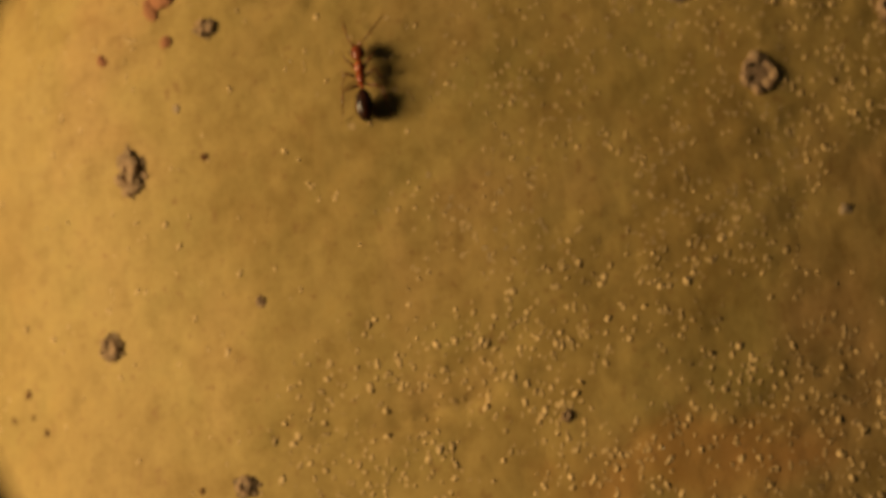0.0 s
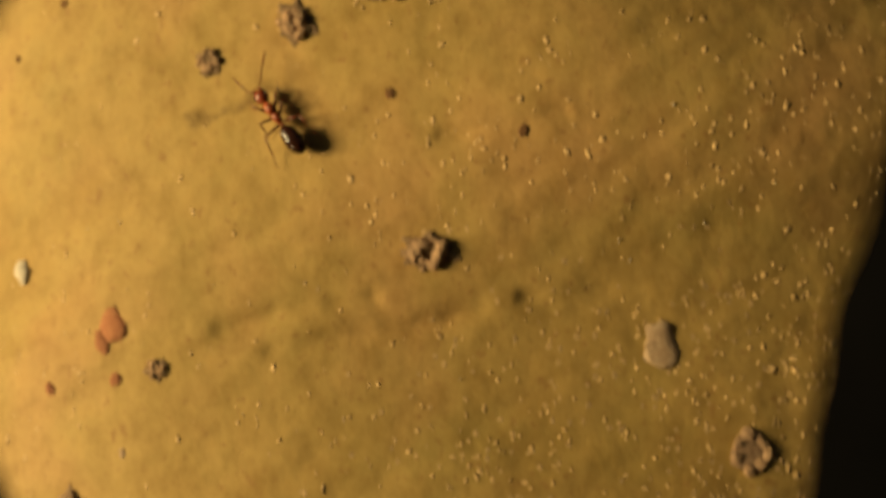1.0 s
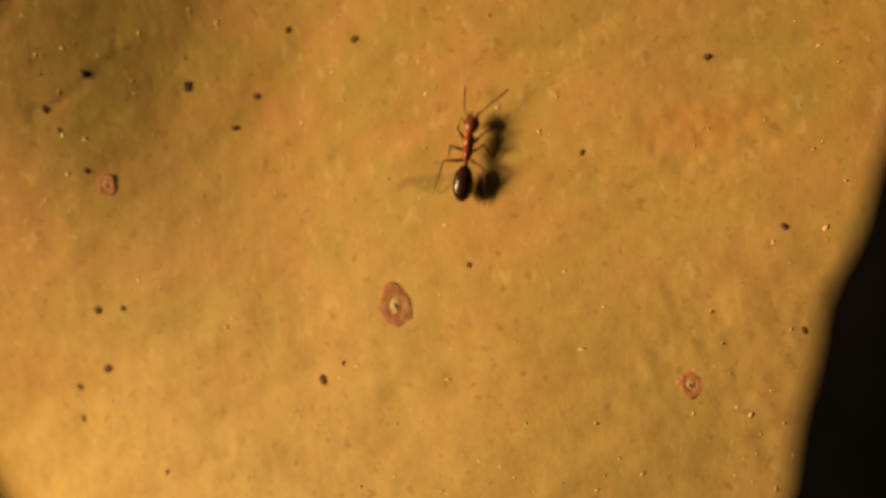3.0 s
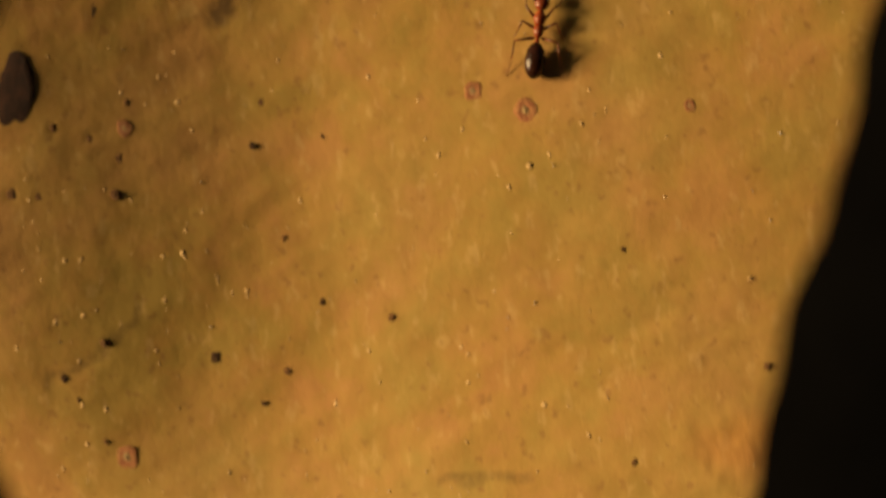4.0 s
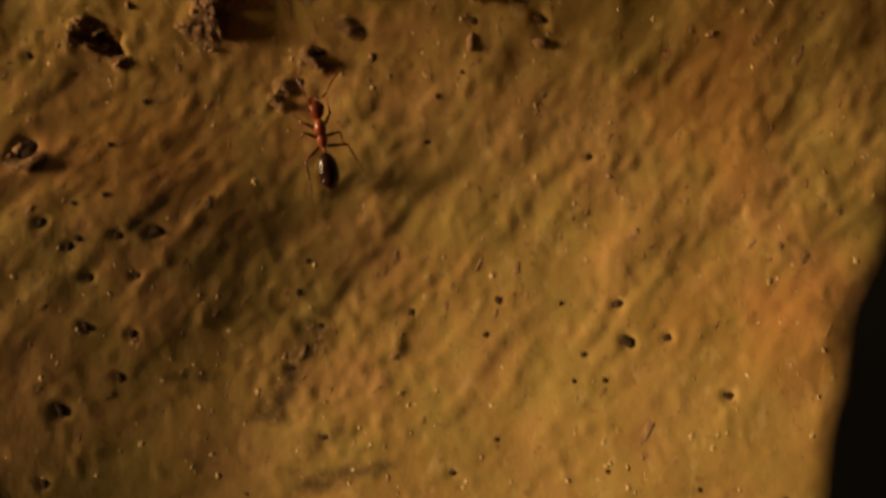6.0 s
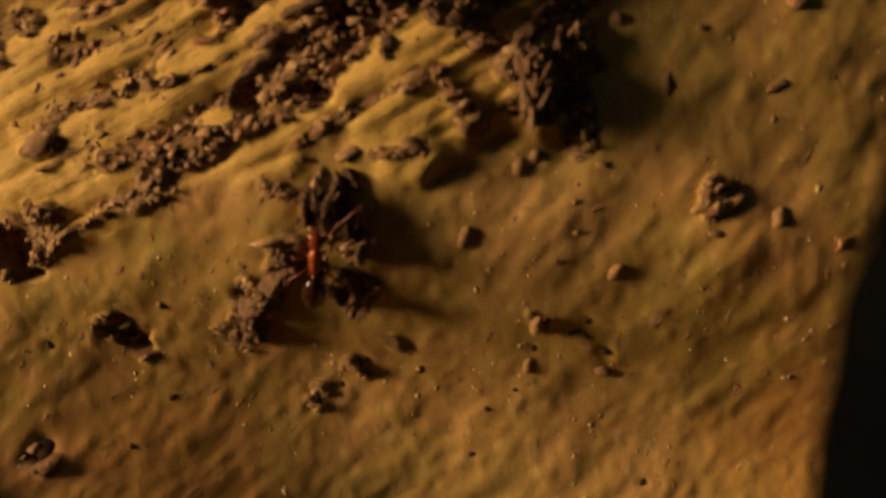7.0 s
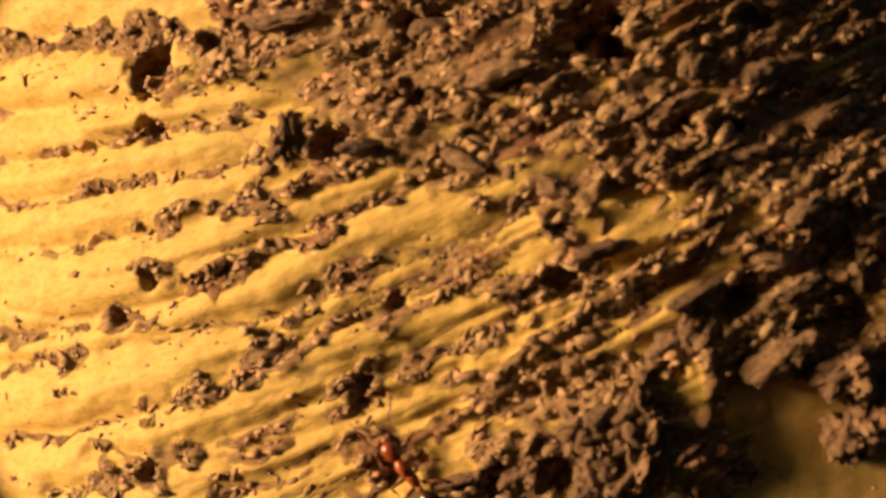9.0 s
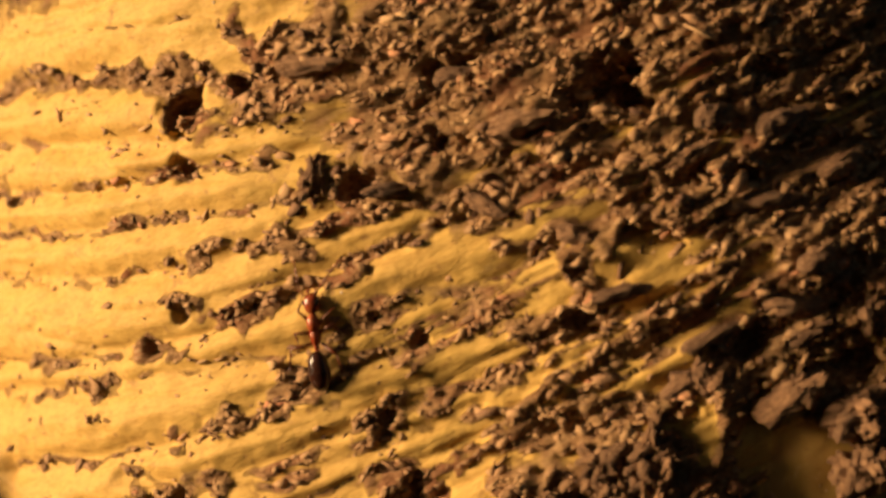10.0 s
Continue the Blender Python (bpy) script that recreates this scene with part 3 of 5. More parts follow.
CRUST_PATCHES = [
    (-2.02, 118.85, 0.37, 0.51), (-1.22, 119.89, 0.37, 0.47), (0.04, 121, 0.51, 0.56), (1.67, 122.14, 0.68, 0.32), (13.59, 128.73, 0.66, 0.66), (7.23, 123.58, 0.31, 0.48),
    (-11.45, 116.4, 0.88, 0.61),
]
BLUSH = [
    (11.2, 99.4, 2.67, 3.64), (10.43, 95.05, 1.7, 2.92), (12.55, 91.47, 3.83, 1.44), (19.84, 110.19, 4.83, 2.66), (16.57, 67.54, 3.2, 1.6), (-7.75, 116.77, 4.95, 3.15),
    (16.5, 119.16, 3.75, 3.75), (16.97, 3.28, 7.33, 2.54),
]
BORDER = [
    (-21.61, 120.94), (-17.74, 122.4), (-13.95, 123.39), (-11.18, 124.45), (-8.25, 125.52), (-5.89, 126.7),
    (-4, 128.18), (-1.98, 128.61), (-0.45, 129.39), (1.58, 128.99), (3.47, 129.61), (6.33, 130.31),
    (8, 131.1), (8.63, 134.16), (8.79, 137.97), (9.71, 139.08), (12.29, 141.07), (18.27, 143.83),
]

# shallow creases in the smooth bark: line, depth, half width
CREASES = [
    ([(0.29, 30.85), (2.89, 31.01), (5.14, 31.06), (7.42, 31.21)], 0.15, 0.5),
    ([(2.62, 29.2), (6.53, 29.38), (10.41, 29.46), (12.22, 29.99)], 0.13, 0.5),
    ([(14.45, 30.24), (17.2, 30.18), (19.97, 29.93)], 0.1, 0.4),
    ([(-2.74, 8.23), (1.44, 8.1), (5.61, 8.06), (7.79, 7.95)], 0.14, 0.5),
    ([(11.8, 37.89), (13.9, 37.98), (17.57, 38.13)], 0.08, 0.3),
    ([(1.19, 65.6), (4.39, 65.4), (7.99, 65.7), (10.49, 65.8)], 0.06, 0.3),
    ([(4.11, 66.91), (7.41, 66.61)], 0.08, 0.18),
    ([(9.01, 72.01), (12.3, 72.7), (16, 73.6)], 0.1, 0.3),
]
CREASES += [
    ([(-13.52, 72.29), (-11.22, 73.36), (-9.56, 74.51)], 0.07, 0.5),
    ([(15.41, 67.21), (17.71, 67.41), (20.01, 67.81)], 0.08, 0.3),
    ([(12.79, 65.1), (16.39, 65.6), (19.81, 66.21)], 0.11, 0.25),
    ([(0.42, 40.77), (3.94, 41.09)], 0.1, 0.25),
    ([(-2.6, 99), (0.4, 102), (1.9, 104)], 0.12, 0.6),
    ([(-6.7, 100.5), (-3.7, 102.5), (-1.1, 105)], 0.12, 0.7),
    ([(13.6, 74.2), (17.3, 74.4), (20.3, 74.3)], 0.12, 0.2),
    ([(14.61, 71.91), (18.2, 72.5), (21.7, 72.6)], 0.12, 0.2),
    ([(15.31, 71.11), (18.81, 71.31), (22.21, 71.41)], 0.1, 0.18),
    ([(7.99, 65.1), (11.59, 65.2), (14.69, 65.6)], 0.1, 0.2),
    ([(11.99, 65.6), (15.09, 65.4), (18.89, 65.4)], 0.1, 0.2),
    ([(11.29, 64.4), (14.99, 64.5), (17.99, 64.2)], 0.1, 0.2),
]


# ---- bark surface ----
def lattice(ix, iz, seed):
    """Hashed values in 0..1 for whole-numbered places."""
    h = (ix * 374761393 + iz * 668265263 + seed * 1274126177) & 0x7FFFFFFF
    h = ((h ^ (h >> 13)) * 1103515245) & 0x7FFFFFFF
    return ((h ^ (h >> 16)) & 0xFFFF) / 65535.0


def waves(x, z, size, seed):
    """Smooth random relief of about -1..1."""
    u, v = x / size, z / size
    iu, iv = np.floor(u).astype(np.int64), np.floor(v).astype(np.int64)
    fu, fv = u - iu, v - iv
    su, sv = fu * fu * fu * (fu * (fu * 6 - 15) + 10), fv * fv * fv * (fv * (fv * 6 - 15) + 10)
    a, b = lattice(iu, iv, seed), lattice(iu + 1, iv, seed)
    c, d = lattice(iu, iv + 1, seed), lattice(iu + 1, iv + 1, seed)
    return 2 * ((a + (b - a) * su) * (1 - sv) + (c + (d - c) * su) * sv) - 1


def turbulence(x, z, size, seed, octaves=4, gain=0.5, turn=0.6):
    total, amp = 0.0 * x, 1.0
    for n in range(octaves):
        ca, sa = math.cos(turn * n), math.sin(turn * n)
        total = total + amp * waves(ca * x - sa * z, sa * x + ca * z, size / 2**n, seed + n)
        amp *= gain
    return total


def step(v, a, b):
    t = np.clip((v - a) / (b - a), 0, 1)
    return t * t * (3 - 2 * t)


def line_distance(x, z, line):
    """Distance to a polyline."""
    best = np.full(x.shape, 1e3)
    for (ax, az), (bx, bz) in zip(line, line[1:]):
        dx, dz = bx - ax, bz - az
        t = np.clip(((x - ax) * dx + (z - az) * dz) / (dx * dx + dz * dz), 0, 1)
        best = np.minimum(best, np.hypot(x - ax - t * dx, z - az - t * dz))
    return best


def zone(x, z):
    """1 on the ridged, crusted bark of the upper trunk, 0 on the smooth bark."""
    border = np.interp(x, *np.transpose(BORDER))
    wobble = turbulence(x, z, 3.0, 31, 3)
    return step(z - border + 1.3 * wobble, -0.8, 0.8)


FAN_AT = np.linspace(-60, 40, 201)
FAN_RISE = np.cumsum(np.interp(FAN_AT, (-32, -20, -10, 0, 16), (0.13, 0.22, 0.52, 0.93, 1.05))) * 0.5


def fan(x, z):
    """The height of a place counted across the fan of ridges, which lie flat on the left and climb to the right."""
    return z - np.interp(x - 0.45 * (z - 142), FAN_AT, FAN_RISE)


def strands(x, z):
    """Thin parallel valleys of the ridged bark: 0 in a valley, about 1 on a ridge."""
    return np.abs(turbulence(x * 0.13, fan(x, z) + 0.15 * turbulence(x, z, 2.0, 203, 2), 1.9, 201, 3, 0.5, 0.0))


def crust_amount(x, z):
    """How much dark crumbly crust, with painted furrow shade, covers the bark, 0 to 1."""
    rough = zone(x, z)
    warp_x, warp_z = x + 0.4 * turbulence(x, z, 1.6, 5, 2), z + 0.4 * turbulence(x, z, 1.6, 9, 2)
    ragged = np.interp(x, (-22, -4), (0.5, 0.78)) + 0.6 * turbulence(x, z, 1.4, 17, 3)
    seam = np.full(x.shape, 9.0)
    for line in FURROWS + LOW_FURROWS:
        seam = np.minimum(seam, line_distance(warp_x, warp_z, line))
    # furrow bottoms: crust there, widened as colour to paint in the ridges' shading
    near = 0.8 * (1 - step(seam, 0.05, 0.34)) * step(turbulence(x, z, 2.4, 19, 2), -0.45, 0.3)
    along, across = x, fan(x, z)
    stripes = turbulence(along * 0.35, across, 1.6, 23, 3, 0.5, 0.0)
    beyond = np.maximum(step(x, 17, 22), step(z - 0.25 * x, 156, 160))
    near = np.maximum(near, step(stripes, -0.2, 0.5) * beyond)
    loose = step(turbulence(along * 0.4, across, 1.1, 25, 3, 0.5, 0.0), 0.3, 0.75) * step(x + 0.35 * (z - 140), -4, 7) + step(turbulence(along * 0.3, across, 1.3, 29, 3, 0.5, 0.0), -0.1, 0.5) * step(x + 0.6 * (z - 144), 5, 13)
    valley = (1 - step(strands(x, z), 0.03, 0.17)) * step(turbulence(x * 0.5, across, 2.2, 205, 3, 0.5, 0.0), -0.2, 0.5)
    near = np.maximum(np.maximum(near, 0.7 * loose), np.interp(x + 0.4 * (z - 140), (-22, -4, 6, 12), (0.35, 0.55, 0.8, 0.95)) * valley) * rough
    for half, line in CRUST_STRIPS:
        px, pz = np.transpose(line)
        m = 2.2 * half + 0.5
        at = np.nonzero((x > px.min() - m) & (x < px.max() + m) & (z > pz.min() - m) & (z < pz.max() + m))
        d = line_distance(warp_x[at], warp_z[at], line) / (half * np.clip(ragged[at], 0.1, 2))
        broken = np.interp(x[at], (-14, 2), (0.0, 0.55)) + 2.0 * max(0.0, half - 0.55) + step(turbulence(x[at], z[at], 1.1, 37, 3), -0.35, 0.25)
        near[at] = np.maximum(near[at], np.clip(broken, 0, 1) * (1 - step(d, 0.4, 1.25)))
    for cx, cz, rx, rz in CRUST_PATCHES:
        d = np.hypot((warp_x - cx) / rx, (warp_z - cz) / rz)
        near = np.maximum(near, 0.85 * (1 - step(d + 0.4 * turbulence(x, z, 1.6, 27, 2), 0.5, 1.15)))
    dense = step(turbulence(along * 0.35, across, 1.7, 39, 3, 0.5, 0.0), -0.6, 0.0) * step(z - 0.15 * x, 145, 149) * step(x, -13, -4)
    near = np.maximum(near, 0.85 * dense) * np.interp(x, (-26, -9), (0.6, 1.0))
    near = np.minimum(1.3 * near, 1.15) * (1 + 0.5 * turbulence(along * 0.6, across, 0.75, 33, 3, 0.5, 0.0))
    # pits get full crust colour, which paints their hollows dark
    for cx, cz, rx, rz in PITS:
        near = np.maximum(near, 1 - step(np.hypot((warp_x - cx) / rx, (warp_z - cz) / rz), 0.8, 1.4))
    return np.clip(near, 0, 1)


def relief(x, z):
    """Height of the bark off the trunk's round, and the crust on it."""
    rough = zone(x, z)
    crust = crust_amount(x, z)
    heaped = step(crust, 0.32, 0.9)
    h = 0.18 * turbulence(x, z, 15, 3, 2) + 0.02 * turbulence(x, z * 0.8, 1.5, 45, 3) * (1 - 0.6 * step(z, 52, 80)) + 0.025 * turbulence(x, z, 2.4, 41, 2)
    along, across = 0.92 * x + 0.38 * z, 0.92 * z - 0.38 * x
    h = h + 0.035 * turbulence(along * 0.3, across, 1.3, 47, 2)
    h = h + rough * (0.055 * turbulence(along * 0.12, across, 0.9, 49, 3) + 0.04 * turbulence(x, z, 1.1, 51, 3))
    for line, depth, width in CREASES:
        d = line_distance(x, z + 0.25 * turbulence(x, z, 4, 57, 2), line)
        h = h - (1.7 - 1.1 * float(line[0][1] > 45)) * depth * np.exp(-((d / width) ** 2)) * (0.7 + 0.5 * turbulence(x, z, 2.0, 59, 2))
    pebbled = 0.3 + 0.7 * step(z, 84, 100) * (1 - rough)
    bumps = np.clip(waves(along, across, 0.9, 61) + 0.6 * waves(x + 7, z, 0.55, 67) - 0.6, 0, 1)
    h = h + 0.04 * pebbled * bumps * (1 - rough)
    strokes = np.clip(waves(x + 0.25 * z, z * 0.55, 0.45, 63) + 0.5 * waves(x + 0.2 * z, z * 0.6, 0.3, 65) - 0.3, 0, 1)
    for cx, cz, rx, rz, depth in ROUGH_PATCHES:
        d = np.hypot((x - cx) / rx, (z - cz) / rz) + 0.35 * turbulence(x, z, 2.2, 79, 2)
        h = h + depth * (1 - step(d, 0.4, 1.1)) * turbulence(x + 0.2 * z, z * 0.65, 0.5, 81, 2, 0.8)
    h = h + 0.045 * strokes * step(z + 5 * turbulence(x, z, 9, 69, 2), 88, 102) * (1 - rough)
    cobbles = np.clip(turbulence(0.8 * x - 0.6 * z, 0.45 * (0.6 * x + 0.8 * z), 1.3, 73, 3, 0.6), -0.7, 0.8)
    swells = np.clip(turbulence(0.8 * x - 0.6 * z, 0.6 * (0.6 * x + 0.8 * z), 2.6, 77, 2, 0.5), -0.6, 0.8)
    h = h + (0.075 * cobbles + 0.13 * swells * step(x, 2, 8)) * step(z + 3 * turbulence(x, z, 9, 75, 2), 100, 112) * (1 - rough)
    ridge = np.full(x.shape, 3.0)
    for line in FURROWS + LOW_FURROWS:
        ridge = np.minimum(ridge, line_distance(x, z, line) + 0.15 * turbulence(x, z, 2.0, 71, 2))
    h = h + rough * (np.interp(x, (-26, -14, -9, -3), (0.75, 0.5, 0.34, 0.36)) * (1 - np.exp(-((np.clip(ridge, 0, 9) / 0.7) ** 1.4))) - 0.14)
    flow = fan(x, z)
    h = h + 0.75 * rough * step(x, -5, 5) * step(z, 124, 133) * (1 - step(x + 0.3 * turbulence(x, z, 1.3, 109, 2) - np.clip(1.1 * (z - 142.5), 0, None), 6.8, 8.1))
    h = h + rough * (np.interp(x, (-24, -8, 4), (0.2, 0.16, 0.26)) * (1 - np.exp(-((strands(x, z) / 0.22) ** 1.3))) - 0.2 + 0.05 * turbulence(x * 0.45, flow, 0.7, 207, 3, 0.6, 0.0))
    clumps = 1 - np.abs(turbulence(x * 0.6, flow, 1.0, 83, 3, 0.65, 0.0))
    shards = 1 - np.abs(turbulence(x * 0.4, flow, 0.6, 91, 3, 0.75, 0.0))
    heap = np.interp(x, (-24, -8, 5, 14), (0.35, 0.48, 0.72, 1.1)) * np.interp(z, (106, 122), (0.55, 1.0))
    h = h + heaped * heap * (0.06 + 0.22 * clumps + 0.3 * shards + 0.4 * np.clip(turbulence(x * 0.5, flow, 2.4, 89, 2, 0.5, 0.0), -0.7, 1))
    h = h + heaped * heap * (0.14 * turbulence(x * 0.7, flow, 0.5, 97, 2, 0.5, 0.0) + 0.1 * turbulence(x, z, 0.36, 99, 1) - 0.3 * (1 - step(np.abs(turbulence(x * 0.8, flow, 0.8, 107, 2, 0.6, 0.0)), 0.02, 0.22)))
    for cx, cz, rx, rz in PITS:
        near = np.nonzero((np.abs(x - cx) < 1.6 * rx) & (np.abs(z - cz) < 1.6 * rz))
        px, pz = x[near], z[near]
        d = np.hypot((px - cx) / rx, (pz - cz) / rz) + 0.5 * turbulence(px, pz, 0.9, 101, 2)
        h[near] -= 1.5 * min(rx, rz) * (1 - step(d + 0.35 * turbulence(px, pz, 0.5, 105, 2), 0.2, 1.1))
    for cx, cz, r in DOTS_HIGH + DOTS_UPPER + DOTS_UPPER_RIGHT + DOTS_TOP:
        if r > 0.2:
            near = np.nonzero((np.abs(x - cx) < 2.2 * r) & (np.abs(z - cz) < 2.2 * r))
            px, pz = x[near], z[near]
            d = np.hypot(px - cx, pz - cz) / r + 0.3 * turbulence(px, pz, 0.8, 103, 2)
            h[near] += r * (0.015 * np.exp(-(((d - 1.4) / 0.4) ** 2)) - (0.12 if cz < 99 else 0.3) * (1 - step(d, 0.3, 1.2)))
    return h, crust


def swell(x, at, width):
    """0 before a place, and then rising evenly."""
    return width * np.log1p(np.exp(np.clip((x - at) / width, -30, 30)))


def round_depth(x, z):
    """The trunk's large form, away from the viewer: its round, a swelling, a fold, and a flank that falls away from the crusted part."""
    bend = 1 - 0.6 * step(z, 32, 53)
    flank = swell(x, -10, 4.0)
    lean = 0.15 * x * step(z, 28, 40) * (1 - step(z, 56, 80))
    swelling = 5.8 * step(z, 57, 78) * step(-x, 0, 23) + 3.4 * step(z, 79, 104) * (1 - 0.58 * step(z, 104, 114)) * step(-x, -13, 17)
    fold = 1.9 * step(z, 105, 113) * (1 - step(z, 113, 121)) * step(-x, -5, 7)
    fall = np.clip(x, 0, None) ** 2 / 240.0 * step(z, 33, 45) * (1 - step(z, 54, 66))
    brow = np.clip(-x - 2, 0, None) ** 2 / 80.0 * (1 - step(z, 50, 64)) - np.clip(x - 14, 0, None) ** 2 / 380.0 * (1 - step(z, 26, 38))
    low = bend * x * x / 150.0 + brow + fall - lean - swelling - fold + 0.15 * flank * step(z, 104, 118)
    right = 0.1 * swell(x, 6, 2.0) * (2.7 * step(z, 143, 153) - 1.1) + 0.12 * swell(x, -8, 2.0) * step(z, 144, 152)
    high = (x + 1) ** 2 / 150.0 - 7.5 + 0.22 * flank + right + np.clip(-x - 8, 0, None) ** 2 / 200.0
    return low + (high - low) * step(z, 118, 128)


def bark_height(x, z):
    return float(relief(np.array([float(x)]), np.array([float(z)]))[0][0])


def depth_at(x, z):
    return float(round_depth(np.array(float(x)), np.array(float(z))))


def surface(x, z, lift=0.0, height=None):
    return Vector((x, depth_at(x, z) - (bark_height(x, z) if height is None else height) - lift, z))


def stand(x, z, spin=0.0, lift=0.0, height=None):
    """The pose of a thing that stands on the bark: local z points off it, local y up the trunk, then turned by spin degrees."""
    fall_x = (depth_at(x + 0.5, z) - depth_at(x - 0.5, z))
    fall_z = (depth_at(x, z + 0.5) - depth_at(x, z - 0.5))
    normal = Vector((fall_x, -1.0, fall_z)).normalized()
    right = Vector((0, 0, 1)).cross(normal).normalized()
    m = Matrix((right, normal.cross(right), normal)).transposed()
    return Matrix.Translation(surface(x, z, lift, height) * MM) @ m.to_4x4() @ pose(0, 0, 0, 0, 0, spin)


def link_mesh(name, verts, faces, mat, smooth=True):
    me = bpy.data.meshes.new(name)
    me.from_pydata(verts, [], faces)
    me.materials.append(mat)
    me.shade_smooth() if smooth else me.shade_flat()
    return me


def build_bark():
    fine = 0.17
    xs = np.concatenate([np.linspace(-78, -46, 33)[:-1], np.arange(-46, 40, fine), np.linspace(40, 78, 39)])
    zs = np.concatenate([np.linspace(-140, -34, 54)[:-1], np.arange(-34, 96, 0.2), np.arange(96, 164, 0.15), np.linspace(164, 260, 48)])
    gx, gz = np.meshgrid(xs, zs)
    h, crust = relief(gx, gz)
    gy = round_depth(gx, gz) - h
    co = np.stack([gx, gy, gz], -1).reshape(-1, 3) * MM
    nx, nz = len(xs), len(zs)
    i = np.arange(nx * nz).reshape(nz, nx)
    quads = np.stack([i[:-1, :-1], i[:-1, 1:], i[1:, 1:], i[1:, :-1]], -1).reshape(-1, 4)
    me = bpy.data.meshes.new("bark")
    me.vertices.add(len(co))
    me.vertices.foreach_set("co", co.ravel())
    me.loops.add(quads.size)
    me.loops.foreach_set("vertex_index", quads.ravel().astype(np.int32))
    me.polygons.add(len(quads))
    me.polygons.foreach_set("loop_start", np.arange(0, quads.size, 4, dtype=np.int32))
    me.update(calc_edges=True)
    me.shade_smooth()
    blush = np.zeros(gx.shape)
    for cx, cz, rx, rz in BLUSH:
        d = np.hypot((gx - cx) / rx, (gz - cz) / rz) + 0.3 * turbulence(gx, gz, 2.5, 113, 3)
        blush = np.maximum(blush, 0.75 * (1 - step(d, 0.3, 1.2)))
    stain_and_shade = np.zeros(gx.shape)
    wx, wz = gx + 0.5 * turbulence(gx, gz, 1.8, 115, 3), gz + 0.5 * turbulence(gx, gz, 1.8, 117, 3)
    # stained spots and the painted dark of three creases in one mask
    for half, line in STAINS_AND_CREASE_SHADE:
        stain_and_shade = np.maximum(stain_and_shade, min(1.0, 0.25 + half) * (1 - step(line_distance(wx, wz, line) / (half + 0.12), 0.1, 1.5)))
    for name, values in (("crust", crust), ("stain_and_shade", stain_and_shade), ("blush", 0.6 * blush), ("warm", step(gz, 45, 75)), ("ridged", zone(gx, gz))):
        a = me.attributes.new(name, "FLOAT", "POINT")
        a.data.foreach_set("value", values.ravel().astype(np.float32))
    a = me.attributes.new("fan", "FLOAT_VECTOR", "POINT")
    a.data.foreach_set("vector", (np.stack([gx, gy, fan(gx, gz)], -1) * MM).ravel().astype(np.float32))
    me.materials.append(BARK)
    ob = new("bark", me)
    tagged(ob, "smooth yellow-ochre tree bark with a ridged crusty upper part", "bark", kind="structure")

    # the trunk's far side
    n, ring = 40, []
    for k in range(n + 1):
        a = radians(-45 + 270 * k / n)
        ring.append((-(78 / math.cos(radians(45))) * math.cos(a) if 0 < k < n else (-78, 78)[k == n], 40.56 + 78 + 110.3 * math.sin(a) if 0 < k < n else 40.56))
    verts = [(x * MM, y * MM, z * MM) for z in (-140, 260) for x, y in ring]
    faces = [(k, k + 1, n + 2 + k, n + 1 + k) for k in range(n)]
    back = new("trunk_back", link_mesh("trunk_back", verts, faces, BARK))
    tagged(back, "shaded far side of the tree trunk", "bark", kind="structure")
    return ob


BARK_OBJECT = build_bark()


# ---- small things on the bark ----
def lump(seed, wide=1.0, tall=1.0, detail=2, knobs=0.3):
    """A crumbly lump of about 1 mm half width, its foot sunk a little."""
    bm = bmesh.new()
    bmesh.ops.create_icosphere(bm, subdivisions=detail, radius=1.0)
    for v in bm.verts:
        p = v.co.copy()
        n = noise.fractal(p * 1.3 + Vector((seed * 7.1, seed * 3.3, 0)), 0.8, 2.2, 4)
        r = 1 + knobs * n + 0.22 * knobs * noise.noise(p * 5.0 + Vector((seed, 0, 0)))
        if detail > 3:
            r += 0.25 - 0.5 * abs(noise.noise(p * 2.6 + Vector((seed, 4, 0)))) - 0.35 * abs(noise.noise(p * 6.0 + Vector((0, seed, 0)))) - 0.16 * abs(noise.noise(p * 13.0 + Vector((0, 0, seed))))
        v.co = Vector((p.x * r * wide, p.y * r, p.z * r * tall))
        if v.co.z < -0.3 * tall:
            v.co.z = -0.3 * tall
    bm.transform(Matrix.Scale(MM, 4))
    me = bpy.data.meshes.new("lump")
    bm.to_mesh(me)
    bm.free()
    me.shade_smooth()
    return me


def shaped(me, mat):
    me = me.copy()
    me.materials.append(mat)
    return me


def put(name, me, x, z, sx, sy, sz, spin, label, category, group="", sink=0.0):
    ob = new(name, me)
    ob.matrix_world = stand(x, z, spin, -sink) @ Matrix.Diagonal((sx, sy, sz, 1))
    return tagged(ob, label, category, group)


LUMPS = [lump(n, detail=2, knobs=0.35) for n in range(6)]
GRITS = [lump(40 + n, detail=2, knobs=0.9) for n in range(8)]
CRAGS = [lump(20 + n, detail=5, knobs=0.75) for n in range(6)]
random.seed(4)


